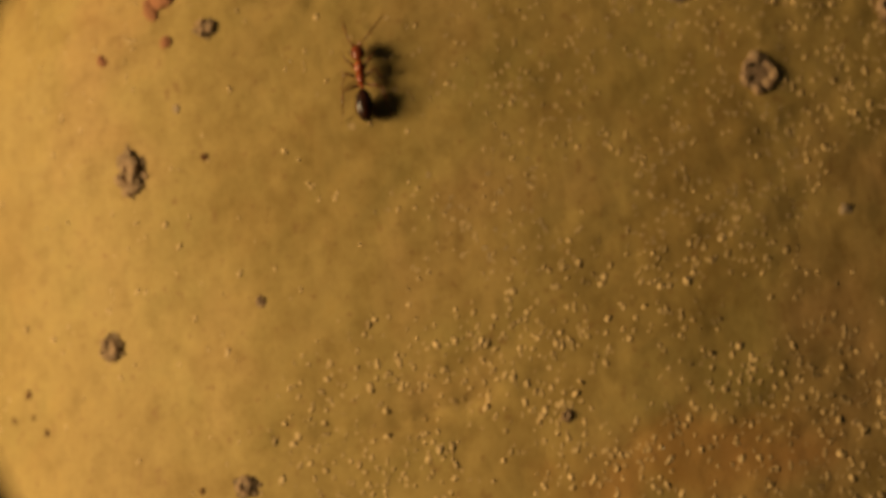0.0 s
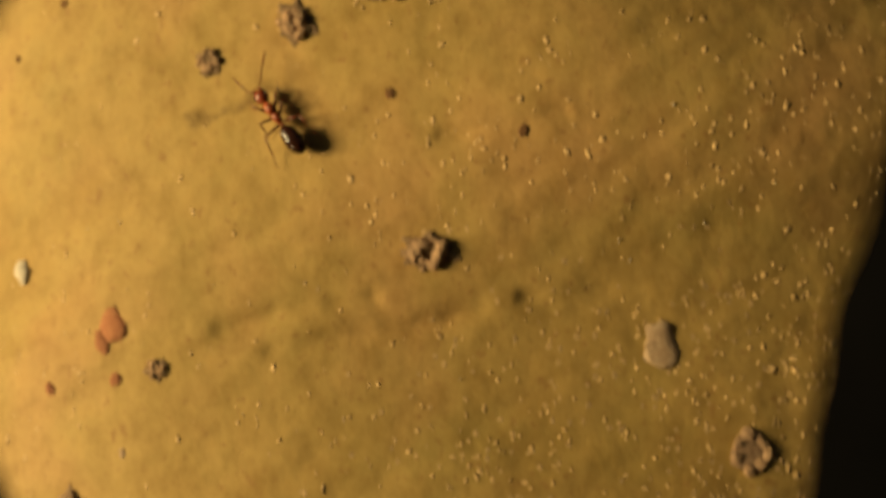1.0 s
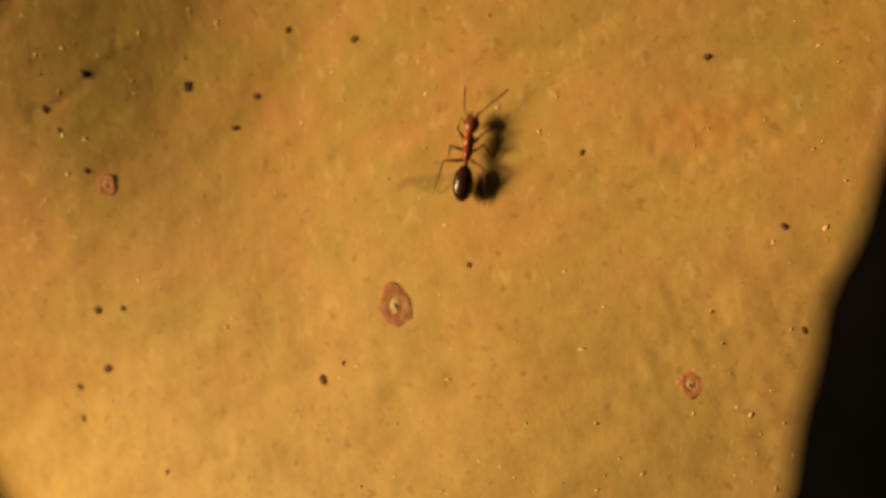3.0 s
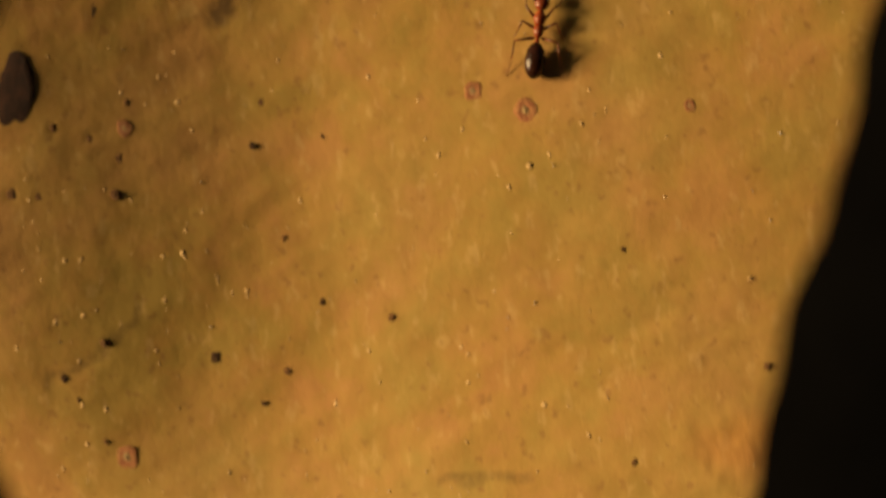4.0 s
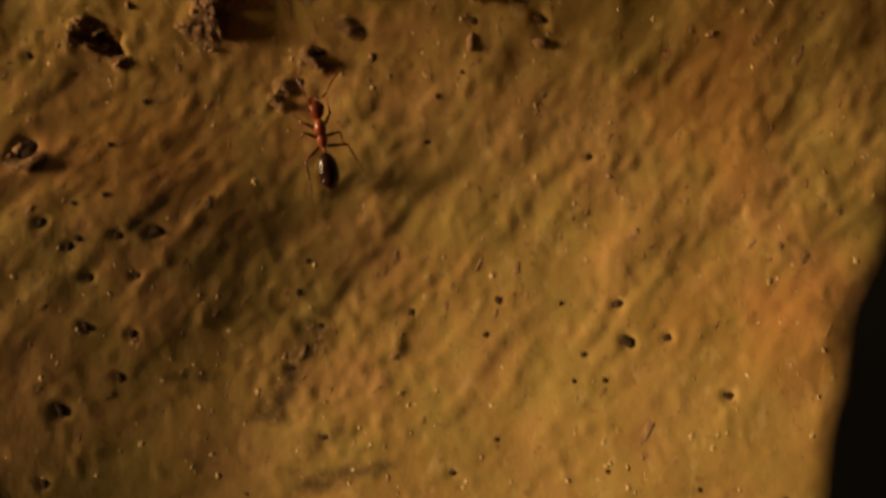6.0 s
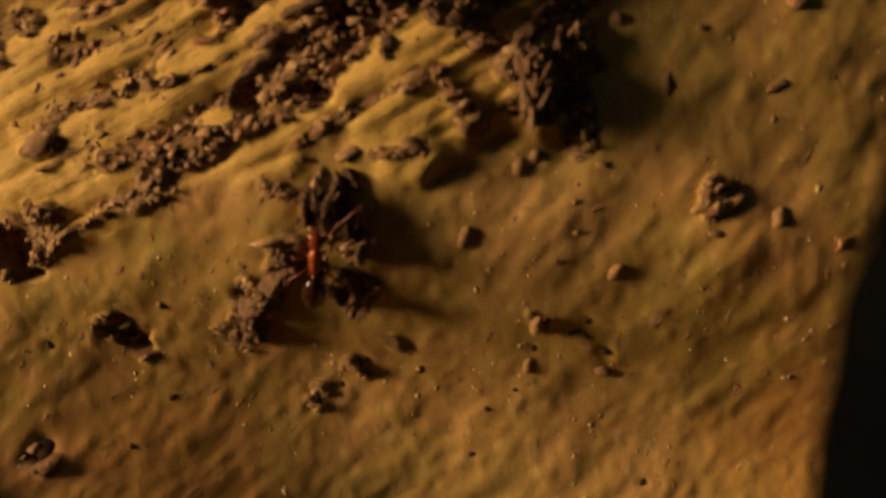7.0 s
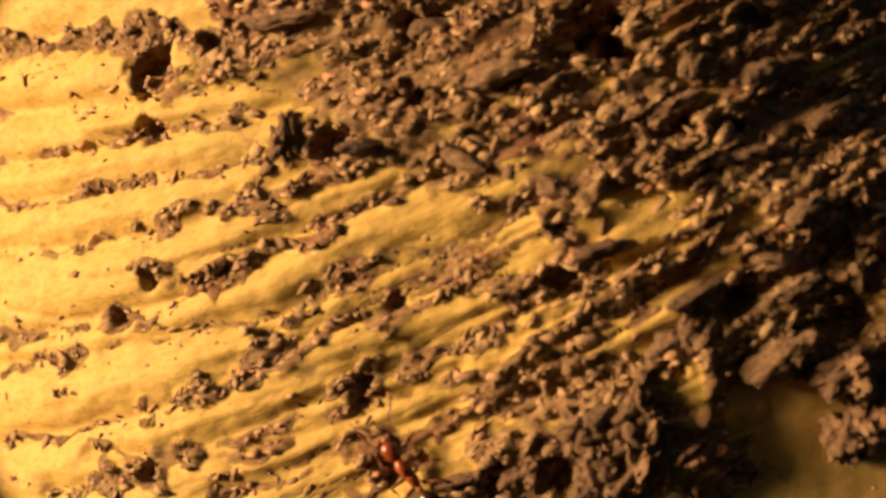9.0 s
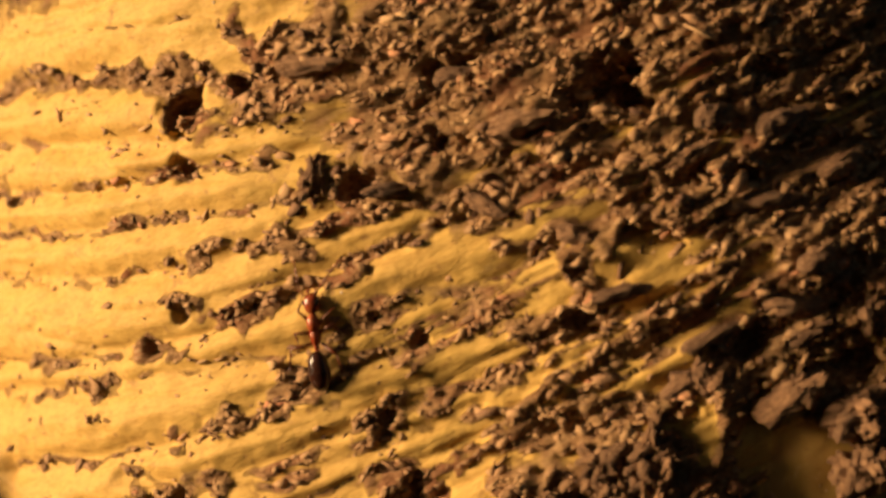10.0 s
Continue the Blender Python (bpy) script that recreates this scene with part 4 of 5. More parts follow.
def fungus_dots():
    shapes = [lump(40 + n, detail=2, knobs=0.5) for n in range(8)]
    meshes = [shaped(me, FUNGUS) for me in shapes]
    brown = [shaped(me, BROWN_FUNGUS) for me in shapes]
    for x, z, r in DOTS_LOW:
        put("fungus_dot", random.choice(brown), x, z, r * random.uniform(0.5, 0.8), r * random.uniform(0.6, 0.9), r * random.uniform(0.15, 0.3), random.uniform(0, 360),
            "tiny brown fungus dot on the yellow bark", "fungus", "fungus dots")
    for x, z, r in DOTS_MID[::2]:
        put("fungus_dot", random.choice(brown), x, z, r * random.uniform(0.6, 0.9), r * random.uniform(0.7, 1.0), r * random.uniform(0.2, 0.4), random.uniform(0, 360),
            "tiny brown fungus dot on the yellow bark", "fungus", "fungus dots")
    for x, z, r in [dot for dot in DOTS_HIGH if dot[2] < 0.33]:
        put("fungus_dot", random.choice(brown), x, z, r * random.uniform(0.5, 0.8), r * random.uniform(0.8, 1.2), r * random.uniform(0.12, 0.25), random.uniform(-25, 25),
            "tiny brown fungus dot on the yellow bark", "fungus", "fungus dots")
    for x, z, r in DOTS_MID[1::2] + [dot for dot in DOTS_HIGH if dot[2] >= 0.33] + DOTS_UPPER + DOTS_UPPER_RIGHT + DOTS_TOP:
        put("fungus_dot", random.choice(meshes), x, z, r * random.uniform(0.55, 0.85), r * random.uniform(0.65, 0.95), r * random.uniform(0.2, 0.4), random.uniform(0, 360),
            "tiny black fungus dot on the yellow bark", "fungus", "fungus dots")


def scabs():
    """Each one a low crust with torn ridges and loose crumbs."""
    mat = crumb_material("scab_crumb", (0.34, 0.20, 0.11), (0.62, 0.42, 0.24), (0.76, 0.57, 0.37), 0.3, 0.08)
    dark = crumb_material("scab_base", (0.15, 0.09, 0.045), (0.36, 0.24, 0.125), (0.54, 0.39, 0.22), 0.3, 0.06)
    meshes = [shaped(me, mat) for me in GRITS]
    bases = [shaped(me, dark) for me in CRAGS]
    torn = [shaped(me, mat) for me in FINGERS]
    discs = shaped(LUMPS[2], crumb_material("pink_scab", (0.30, 0.18, 0.10), (0.46, 0.30, 0.17), (0.56, 0.40, 0.24), 0.4, 0.1))
    for n, (x, z, rx, rz) in enumerate(SCABS):
        scab = new("lichen_scab", None)
        scab.matrix_world = stand(x, z)
        tagged(scab, "crumbly tan and grey-brown lichen scab on smooth bark", "lichen", "lichen scabs")
        disc = n == 0
        low = 0.4 if disc else 0.8
        base = new("base", discs if disc else bases[n % len(bases)])
        base.parent, base.scale = scab, (0.95 * rx, 0.95 * rz, 0.1) if disc else (0.72 * rx, 0.72 * rz, 0.26 * low * min(rx, rz))
        for k in range(7):
            a = 6.28 * (k + random.uniform(-0.3, 0.3)) / 7
            d = random.uniform(0.7, 0.9) if disc else random.uniform(0.25, 0.75)
            ridge = new("ridge", random.choice(torn))
            ridge.parent = scab
            wide = random.uniform(0.2, 0.32) * min(rx, rz)
            ridge.location = (d * math.cos(a) * rx * MM, d * math.sin(a) * rz * MM, (0.05 if disc else random.uniform(0.1, 0.25)) * min(rx, rz) * MM)
            ridge.rotation_euler = (random.uniform(-0.15, 0.15), random.uniform(-0.2, 0.2), a + random.uniform(-0.5, 0.5))
            ridge.scale = (wide, random.uniform(0.28, 0.45) * max(rx, rz), (0.35 if disc else 0.7) * wide)
        for k in range(7):
            a, d = random.uniform(0, 6.28), random.uniform(0.5, 1.0)
            r = random.uniform(0.08, 0.18) * min(rx, rz)
            crumb = new("crumb", random.choice(meshes))
            crumb.parent = scab
            crumb.location = (d * math.cos(a) * rx * MM, d * math.sin(a) * rz * MM, 0.02 * min(rx, rz) * MM)
            crumb.rotation_euler = (0, 0, random.uniform(0, 6.28))
            crumb.scale = (r, r * random.uniform(0.8, 1.5), 0.5 * r)


def chips():
    meshes = [shaped(me, SCAB if n == 1 else PALE) for n, me in enumerate(GRITS)]
    white = shaped(LUMPS[1], WHITE)
    for n, (x, z, rx, rz) in enumerate(PALE_CHIPS):
        bright = n in (1, 3)
        put("bark_chip", white if bright else meshes[n % len(meshes)], x, z, rx, rz, min(rx, rz) * (0.8 if bright else 0.3), 8,
            "small white chip stuck to the bark" if bright else "pale tan flake of bark lying on smooth bark", "bark chip", "bark chips", 0.03)


def pink_spots():
    meshes = [shaped(me, PINK) for me in LUMPS]
    for n, (x, z, rx, rz) in enumerate(PINK_SPOTS):
        put("cork_spot", meshes[n % len(meshes)], x, z, rx, rz, 0.16, 20, "flat pinkish cork spot on the bark", "cork spot", "cork spots", 0.03)


def lenticels():
    """Ring-shaped red cork spots with a slit in the middle."""
    for n, (x, z, r) in enumerate(RINGS):
        ring = new("lenticel", None)
        ring.matrix_world = stand(x, z, 20)
        tagged(ring, "ring-shaped red-brown cork lenticel in the bark", "lenticel", "lenticels")
        bm = bmesh.new()
        seg, tube = 28, 8
        rows = []
        for a in range(seg):
            t = 2 * math.pi * a / seg
            wob = 1 + 0.24 * noise.noise(Vector((math.cos(t) * 1.5 + n * 5, math.sin(t) * 1.5, 0)))
            rows.append([bm.verts.new(((0.66 + 0.34 * math.cos(b)) * wob * math.cos(t) * r * MM, (0.66 + 0.34 * math.cos(b)) * wob * 1.15 * math.sin(t) * r * MM, (0.045 * math.sin(b) * r + 0.012) * MM)) for b in [2 * math.pi * k / tube for k in range(tube)]])
        for a in range(seg):
            for b in range(tube):
                bm.faces.new((rows[a][b], rows[(a + 1) % seg][b], rows[(a + 1) % seg][(b + 1) % tube], rows[a][(b + 1) % tube]))
        me = bpy.data.meshes.new("rim")
        bm.to_mesh(me)
        bm.free()
        me.shade_smooth()
        me.materials.append(RED_CORK)
        new("rim", me).parent = ring
        core = new("core", shaped(LUMPS[n % 6], GRANULE))
        core.parent, core.scale = ring, (0.38 * r, 0.46 * r, 0.10 * r)
        slit = new("slit", shaped(LUMPS[(n + 1) % 6], FUNGUS))
        slit.parent, slit.scale, slit.location = ring, (0.09 * r, 0.24 * r, 0.13 * r), (0, -0.05 * r * MM, 0.03 * r * MM)


def scars():
    dark = crumb_material("scar_cork", (0.018, 0.007, 0.004), (0.05, 0.017, 0.008), (0.10, 0.034, 0.014), 0.3, 0.15, 0.95)
    meshes = [shaped(lump(80 + n, detail=3, knobs=0.3), dark) for n in range(2)]
    for n, (x, z, rx, rz) in enumerate(SCARS):
        put("bark_scar", meshes[n % len(meshes)], x, z, rx, rz, 0.2 * rx, -10, "dark brown sunken scar in the bark", "bark scar", "bark scars", 0.05)


def finger(seed):
    """A long torn splinter of crust, tapered and bent, of half length 1 along y."""
    bm = bmesh.new()
    bmesh.ops.create_icosphere(bm, subdivisions=4, radius=1.0)
    for v in bm.verts:
        p = v.co.copy()
        r = 1 + 0.3 * noise.noise(Vector((p.x * 1.5, p.y * 2.2, p.z * 1.5)) + Vector((seed * 3.7, seed, 0))) - 0.5 * abs(noise.noise(Vector((p.x * 4, p.y * 5, p.z * 4)) + Vector((seed, 0, 5)))) - 0.35 * abs(noise.noise(p * 10 + Vector((0, seed, 2)))) + 0.2
        thin = 1.0 - 0.35 * p.y + 0.25 * noise.noise(Vector((0, p.y * 1.8 + seed, 3)))
        v.co = Vector(((p.x * r * thin + 0.5 * p.y * p.y * noise.noise(Vector((seed * 1.3, 7, 0)))), p.y * (0.85 + 0.2 * r), p.z * r * thin))
    bm.transform(Matrix.Scale(MM, 4))
    me = bpy.data.meshes.new("splinter")
    bm.to_mesh(me)
    bm.free()
    me.shade_smooth()
    return me


FINGERS = [finger(n) for n in range(8)]


def clods():
    """Each one a craggy core with torn splinters and a few crumbs stuck to it."""
    cores = [shaped(me, SOIL) for me in CRAGS]
    bits = [shaped(me, SOIL) for me in GRITS]
    torn = [shaped(me, SOIL) for me in FINGERS]
    for n, (x, z, rx, rz, tall) in enumerate(CLODS):
        tall = tall or 0.8 * min(rx, rz) + 0.15
        clod = new("soil_clod", None)
        clod.matrix_world = stand(x, z, random.uniform(-12, 12), -0.1)
        tagged(clod, "crumbly brown clod of soil clinging to the bark", "soil clod", "soil clods")
        core = new("core", torn[n % len(torn)] if rx < 0.5 * rz else cores[n % len(cores)])
        core.parent, core.scale = clod, (0.8 * rx, 0.9 * rz, 0.75 * tall)
        for k in range(7):
            a, d = random.uniform(0, 6.28), random.uniform(0.1, 0.75)
            long, wide = random.uniform(0.35, 0.7) * max(rx, rz), random.uniform(0.1, 0.2) * min(rx, rz) + 0.04
            splinter = new("splinter", random.choice(torn))
            splinter.parent = clod
            splinter.location = (d * math.cos(a) * rx * MM, d * math.sin(a) * rz * MM, 0.7 * math.sqrt(1 - 0.8 * d * d) * tall * MM)
            splinter.rotation_euler = (random.uniform(-0.5, 0.5), random.uniform(-0.4, 0.4), random.gauss(-0.5, 0.6))
            splinter.scale = (wide, long, 0.8 * wide)
        for k in range(10):
            a, d = random.uniform(0, 6.28), random.uniform(0.2, 1.0)
            r = random.uniform(0.06, 0.16) * min(rx, rz) + 0.04
            crumb = new("crumb", random.choice(bits))
            crumb.parent = clod
            crumb.location = (d * math.cos(a) * rx * MM, d * math.sin(a) * rz * MM, 0.7 * math.sqrt(max(0, 1 - 0.85 * d * d)) * tall * random.uniform(0.6, 1.0) * MM)
            crumb.rotation_euler = (random.uniform(-0.5, 0.5), random.uniform(-0.5, 0.5), random.uniform(0, 6.28))
            crumb.scale = (r, r * random.uniform(0.9, 1.6), r * random.uniform(0.5, 0.9))


def crust_splinters():
    """Torn splinters of crust that stand off the bark."""
    torn = [shaped(me, SOIL) for me in FINGERS]
    for n, (x, z, long, wide, spin) in enumerate(SPLINTERS):
        ob = put("crust_splinter", torn[(3 * n) % len(torn)], x, z, 0.8 * wide, long, 0.6 * wide + 0.08, spin, "torn brown splinter of crust on the ridged bark", "bark crust", "crust splinters", -0.25 * wide)
        ob.matrix_world = ob.matrix_world @ pose(0, 0, 0, random.uniform(-16, 10), random.uniform(-20, 20), 0)


def pebbles():
    meshes = [shaped(me, PEBBLE) for me in LUMPS]
    for n, (x, z, rx, rz, turn) in enumerate(PEBBLES):
        put("bark_crumb", meshes[n % len(meshes)], x, z, rx, rz, min(rx, rz) * 0.8, turn, "tan elongated crumb of bark on the trunk", "bark crumb", "bark crumbs", 0.03)


def scatter(name, spots, mat, label, category, rough=0.35, flat=0.7, seed=1, stretch=1.0, lean=22.0, smooth=False, lift=0.3):
    """Many small grains as one mesh. spots: rows of x, z, half width, in millimetres."""
    rng = np.random.default_rng(seed)
    bm = bmesh.new()
    bmesh.ops.create_icosphere(bm, subdivisions=1, radius=1.0)
    bm.verts.ensure_lookup_table()
    base = np.array([v.co[:] for v in bm.verts])
    tris = np.array([[v.index for v in f.verts] for f in bm.faces])
    bm.free()
    x, z, r = np.transpose(spots)
    h = relief(x, z)[0]
    centre = np.stack([x, round_depth(x, z) - h - lift * flat * r, z], -1)
    n = len(x)
    turn = rng.normal(size=(n, 3, 3))
    turn = np.linalg.qr(turn)[0]
    size = r[:, None, None] * rng.uniform(0.55, 1.25, (n, 1, 3))
    shape = base[None] * (1 + rough * rng.normal(size=(n, len(base), 1))) * size
    shape = np.einsum("nij,nkj->nki", turn, shape)
    shape[:, :, 1] *= flat
    lean = np.radians(np.broadcast_to(lean, n))[:, None]
    ca, sa = np.cos(lean), np.sin(lean)
    along = (shape[:, :, 0] * ca + shape[:, :, 2] * sa) * (stretch - 1)
    shape[:, :, 0] += along * ca
    shape[:, :, 2] += along * sa
    # laid along the slope of the trunk
    slope_x = (round_depth(x + 0.5, z) - round_depth(x - 0.5, z))[:, None]
    slope_z = (round_depth(x, z + 0.5) - round_depth(x, z - 0.5))[:, None]
    shape[:, :, 1] += slope_x * shape[:, :, 0] + slope_z * shape[:, :, 2]
    co = (centre[:, None] + shape).reshape(-1, 3) * MM
    faces = (tris[None] + (np.arange(n) * len(base))[:, None, None]).reshape(-1, 3)
    me = bpy.data.meshes.new(name)
    me.from_pydata(co.tolist(), [], faces.tolist())
    me.materials.append(mat)
    me.shade_smooth() if smooth else me.shade_flat()
    ob = new(name, me)
    return tagged(ob, label, category, kind="stuff")


def crumb_cover():
    """Loose crumbs on the crust."""
    rng = np.random.default_rng(7)
    x, z = rng.uniform(-48, 20, 380000), rng.uniform(72, 164, 380000)
    c = crust_amount(x, z)
    seam = np.full(x.shape, 9.0)
    for line in FURROWS + LOW_FURROWS:
        seam = np.minimum(seam, line_distance(x, z, line))
    patchy = step(turbulence(x, z, 2.2, 35, 2), -0.3, 0.5)
    keep = rng.uniform(0, 1, len(x)) < 0.3 * c * c * step(c, 0.25, 0.6) + (0.003 + 0.08 * patchy * (1 - step(seam, 0.1, 0.6))) * zone(x, z) + 0.002 * step(z, 115, 124) * step(turbulence(x, z, 3.0, 36, 2), -0.3, 0.5)
    x, z = x[keep], z[keep]
    r = np.clip(rng.lognormal(-2.5, 0.4, len(x)), 0.045, 0.24)
    rise = np.degrees(np.arctan((fan(x - 0.5, z) - fan(x + 0.5, z)) / (fan(x, z + 0.5) - fan(x, z - 0.5))))
    scatter("soil_crumbs", np.stack([x, z, r], -1), CRUMB, "loose brown soil crumbs over the crusted bark", "soil", 0.5, 0.55, 3, 2.0, rise + rng.normal(0, 25, len(x)), True, rng.uniform(-0.5, 0.8, len(x)))


def granules():
    """Pale corky granules on the smooth bark."""
    rng = np.random.default_rng(11)
    x, z = rng.uniform(-38, 40, 70000), rng.uniform(-34, 138, 70000)
    density = step(x + 9 * turbulence(x, z, 8, 53, 2) - 0.25 * z, -18, 14) * (1 - step(z - np.clip(x, 0, 25), 28, 50)) * 0.85 * (1 - 0.55 * step(z, 18, 32)) * step(turbulence(x, z, 3.5, 55, 2), -0.9, 0.3) + 0.015 + 0.10 * step(turbulence(x, z, 4.5, 63, 2), 0.1, 0.8) + 0.04 * step(z, 88, 104)
    keep = (rng.uniform(0, 1, len(x)) < density) & (zone(x, z) < 0.5)
    x, z = x[keep], z[keep]
    r = np.clip(rng.lognormal(-2.05, 0.3, len(x)), 0.06, 0.22) * np.interp(z, (30, 50), (0.85, 0.6))
    single = np.nonzero((x > 3) & (x < 25) & (z > 14) & (z < 34))[0]
    single = single[np.argsort(-r[single])][:280]
    rest = np.setdiff1d(np.arange(len(x)), single)
    scatter("bark_granules", np.stack([x, z, r], -1)[rest], GRANULE, "pale corky granules on the smooth bark", "bark granules", 0.12, 0.07, 5, 1.4, rng.normal(75, 40, len(rest)), True, 0.0)
    meshes = [shaped(lump(60 + n, detail=2, knobs=0.15), GRANULE) for n in range(6)]
    tall = relief(x[single], z[single])[0]
    for k, n in enumerate(single):
        granule = new("granule", meshes[k % 6])
        granule.parent = BARK_OBJECT
        granule.matrix_world = stand(x[n], z[n], 60.0 * k, -0.02 * r[n], tall[k]) @ Matrix.Diagonal((0.75 * r[n], 1.1 * r[n], 0.07 * r[n], 1))


def glints():
    rng = np.random.default_rng(13)
    x, z = rng.uniform(-44, 24, 170), rng.uniform(20, 158, 170)
    scatter("quartz_grains", np.stack([x, z, rng.uniform(0.03, 0.07, len(x))], -1), QUARTZ, "tiny glinting grains of quartz dust", "sand", 0.1, 1.0, 9)


def flakes():
    """Thin upright flakes of cork on the smooth bark below the crust."""
    rng = np.random.default_rng(17)
    x, z = rng.uniform(-44, 26, 12000), rng.uniform(84, 132, 12000)
    patch = np.max([1 - step(np.hypot((x - cx) / rx, (z - cz) / rz), 0.6, 1.2) for cx, cz, rx, rz, _ in ROUGH_PATCHES], axis=0)
    keep = (rng.uniform(0, 1, len(x)) < 0.2 * step(z, 101, 112) + 0.15 * patch) & (zone(x, z) < 0.5)
    x, z = x[keep], z[keep]
    r = np.clip(rng.lognormal(-2.85, 0.4, len(x)), 0.03, 0.16)
    scatter("bark_flakes", np.stack([x, z, r], -1), PEBBLE, "small tan cork flakes on the bark", "bark flakes", 0.3, 0.1, 19, 3.0, rng.normal(68, 14, len(x)))


crumb_cover()
flakes()
granules()
glints()
fungus_dots()
scabs()
chips()
pink_spots()
lenticels()
scars()
clods()
crust_splinters()
pebbles()


def part(name, bm, material, parent, label=""):
    me = bpy.data.meshes.new(name)
    bm.to_mesh(me)
    bm.free()
    me.shade_smooth()
    me.materials.append(material)
    ob = new(name, me)
    ob.parent = parent
    return tagged(ob, label)


# ---- an added black ring and flap, for the view's dark corners and right edge ----
SHADE_AHEAD = 20.0


def shade_material():
    s = Shade("black_shade", 0.95)
    s.color(s.ramp(s.noise(2.0, 3), (0.3, (0.0022, 0.0022, 0.0022)), (0.7, (0.0035, 0.0034, 0.0034))))
    s.bsdf.inputs["Specular IOR Level"].default_value = 0.0
    s.bump(s.noise(0.2, 3), 0.02)
    return s.mat


BLACK_SHADE = shade_material()


def build_shade():
    """A ring with a round opening, and a flap at its side, both added to darken the view's rim. Local -z is the way of
    the view; millimetres.
    """
    shade = new("edge_mask", None)
    tagged(shade, "added matt black mask before the lens that darkens the view's corners and right edge", "lens shade")
    bm = bmesh.new()
    n, rings = 72, []
    for r, z in ((8.8, -0.4), (8.8, 0.4), (13.5, 0.4), (13.5, -0.4)):
        rings.append([bm.verts.new((r * math.cos(2 * math.pi * k / n) * MM + 0.00046, r * math.sin(2 * math.pi * k / n) * MM + 0.0001, z * MM)) for k in range(n)])
    for a, b in zip(rings, rings[1:] + rings[:1]):
        for k in range(n):
            bm.faces.new((a[k], a[(k + 1) % n], b[(k + 1) % n], b[k]))
    part("ring", bm, BLACK_SHADE, shade)
    bm = bmesh.new()
    edge = [(0.10 * math.sin(1.1 * y) + 0.05 * math.sin(2.7 * y + 1), y) for y in np.linspace(-9, 9, 60)]
    outline = edge + [(7.0, 9.0), (7.0, -9.0)]
    front = [bm.verts.new((x * MM, y * MM, -0.9 * MM)) for x, y in outline]
    back = [bm.verts.new((x * MM, y * MM, -0.5 * MM)) for x, y in outline]
    bm.faces.new(front)
    bm.faces.new(back[::-1])
    for k in range(len(outline)):
        j = (k + 1) % len(outline)
        bm.faces.new((front[k], back[k], back[j], front[j]))
    flap = part("flap", bm, BLACK_SHADE, shade, "added matt black flap that darkens the right edge")
    return shade, flap


# seconds, the flap's edge across the added mask, and its lean
FLAP_PATH = [
    (0, 8.30, 0.00, -4.0),
    (0.5, 7.62, 0.00, -6.0),
    (1, 7.08, 0.00, -13.6),
    (1.5, 7.25, 0.00, -8.0),
    (2, 7.65, 0.00, -4.0),
    (2.2, 7.5, 0.00, -7.2),
    (3.3, 6.50, 0.00, -16.5),
    (3.5, 6.02, 0.00, -13.6),
    (4, 6.31, 0.00, -15.5),
    (4.5, 7.08, 0.00, -17.0),
    (5, 7.20, 0.00, -11.8),
    (5.5, 7.31, 0.00, -13.9),
    (5.7, 7.28, 0.00, -13.2),
    (6.8, 7.15, 0.00, -15.7),
    (7, 7.2, 0.00, -14.0),
    (7.5, 8.10, 0.00, -10.9),
    (8, 8.99, 0.00, -5.2),
    (10, 8.99, 0.00, -5.2),
]

SHADE, FLAP = build_shade()


# ---- the ant ----
ANT_MM = 0.78 * MM

def egg(rx, ry, rz, at, taper=0.0, tilt=0.0, segments=20):
    """An egg, longer along y, narrower in front for taper over 0. In millimetres."""
    bm = bmesh.new()
    bmesh.ops.create_uvsphere(bm, u_segments=segments, v_segments=segments // 2 + 2, radius=1.0)
    for v in bm.verts:
        f = 1 - taper * v.co.y
        v.co = Vector((v.co.x * rx * f, v.co.y * ry, v.co.z * rz * f))
    bm.transform(Matrix.Scale(ANT_MM, 4) @ Matrix.Translation(at) @ pose(0, 0, 0, tilt))
    return bm


def limb(points, radii):
    """A tapered round rod along points, in millimetres."""
    bm = bmesh.new()
    side, rings = 8, []
    pts = [Vector(p) for p in points]
    for k, (p, r) in enumerate(zip(pts, radii)):
        way = (pts[min(k + 1, len(pts) - 1)] - pts[max(k - 1, 0)]).normalized()
        q = way.to_track_quat("Z", "Y").to_matrix()
        rings.append([bm.verts.new((p + q @ Vector((r * math.cos(a), r * math.sin(a), 0))) * ANT_MM) for a in [2 * math.pi * j / side for j in range(side)]])
    for a, b in zip(rings, rings[1:]):
        for j in range(side):
            bm.faces.new((a[j], a[(j + 1) % side], b[(j + 1) % side], b[j]))
    bm.faces.new(rings[0][::-1])
    bm.faces.new(rings[-1])
    return bm


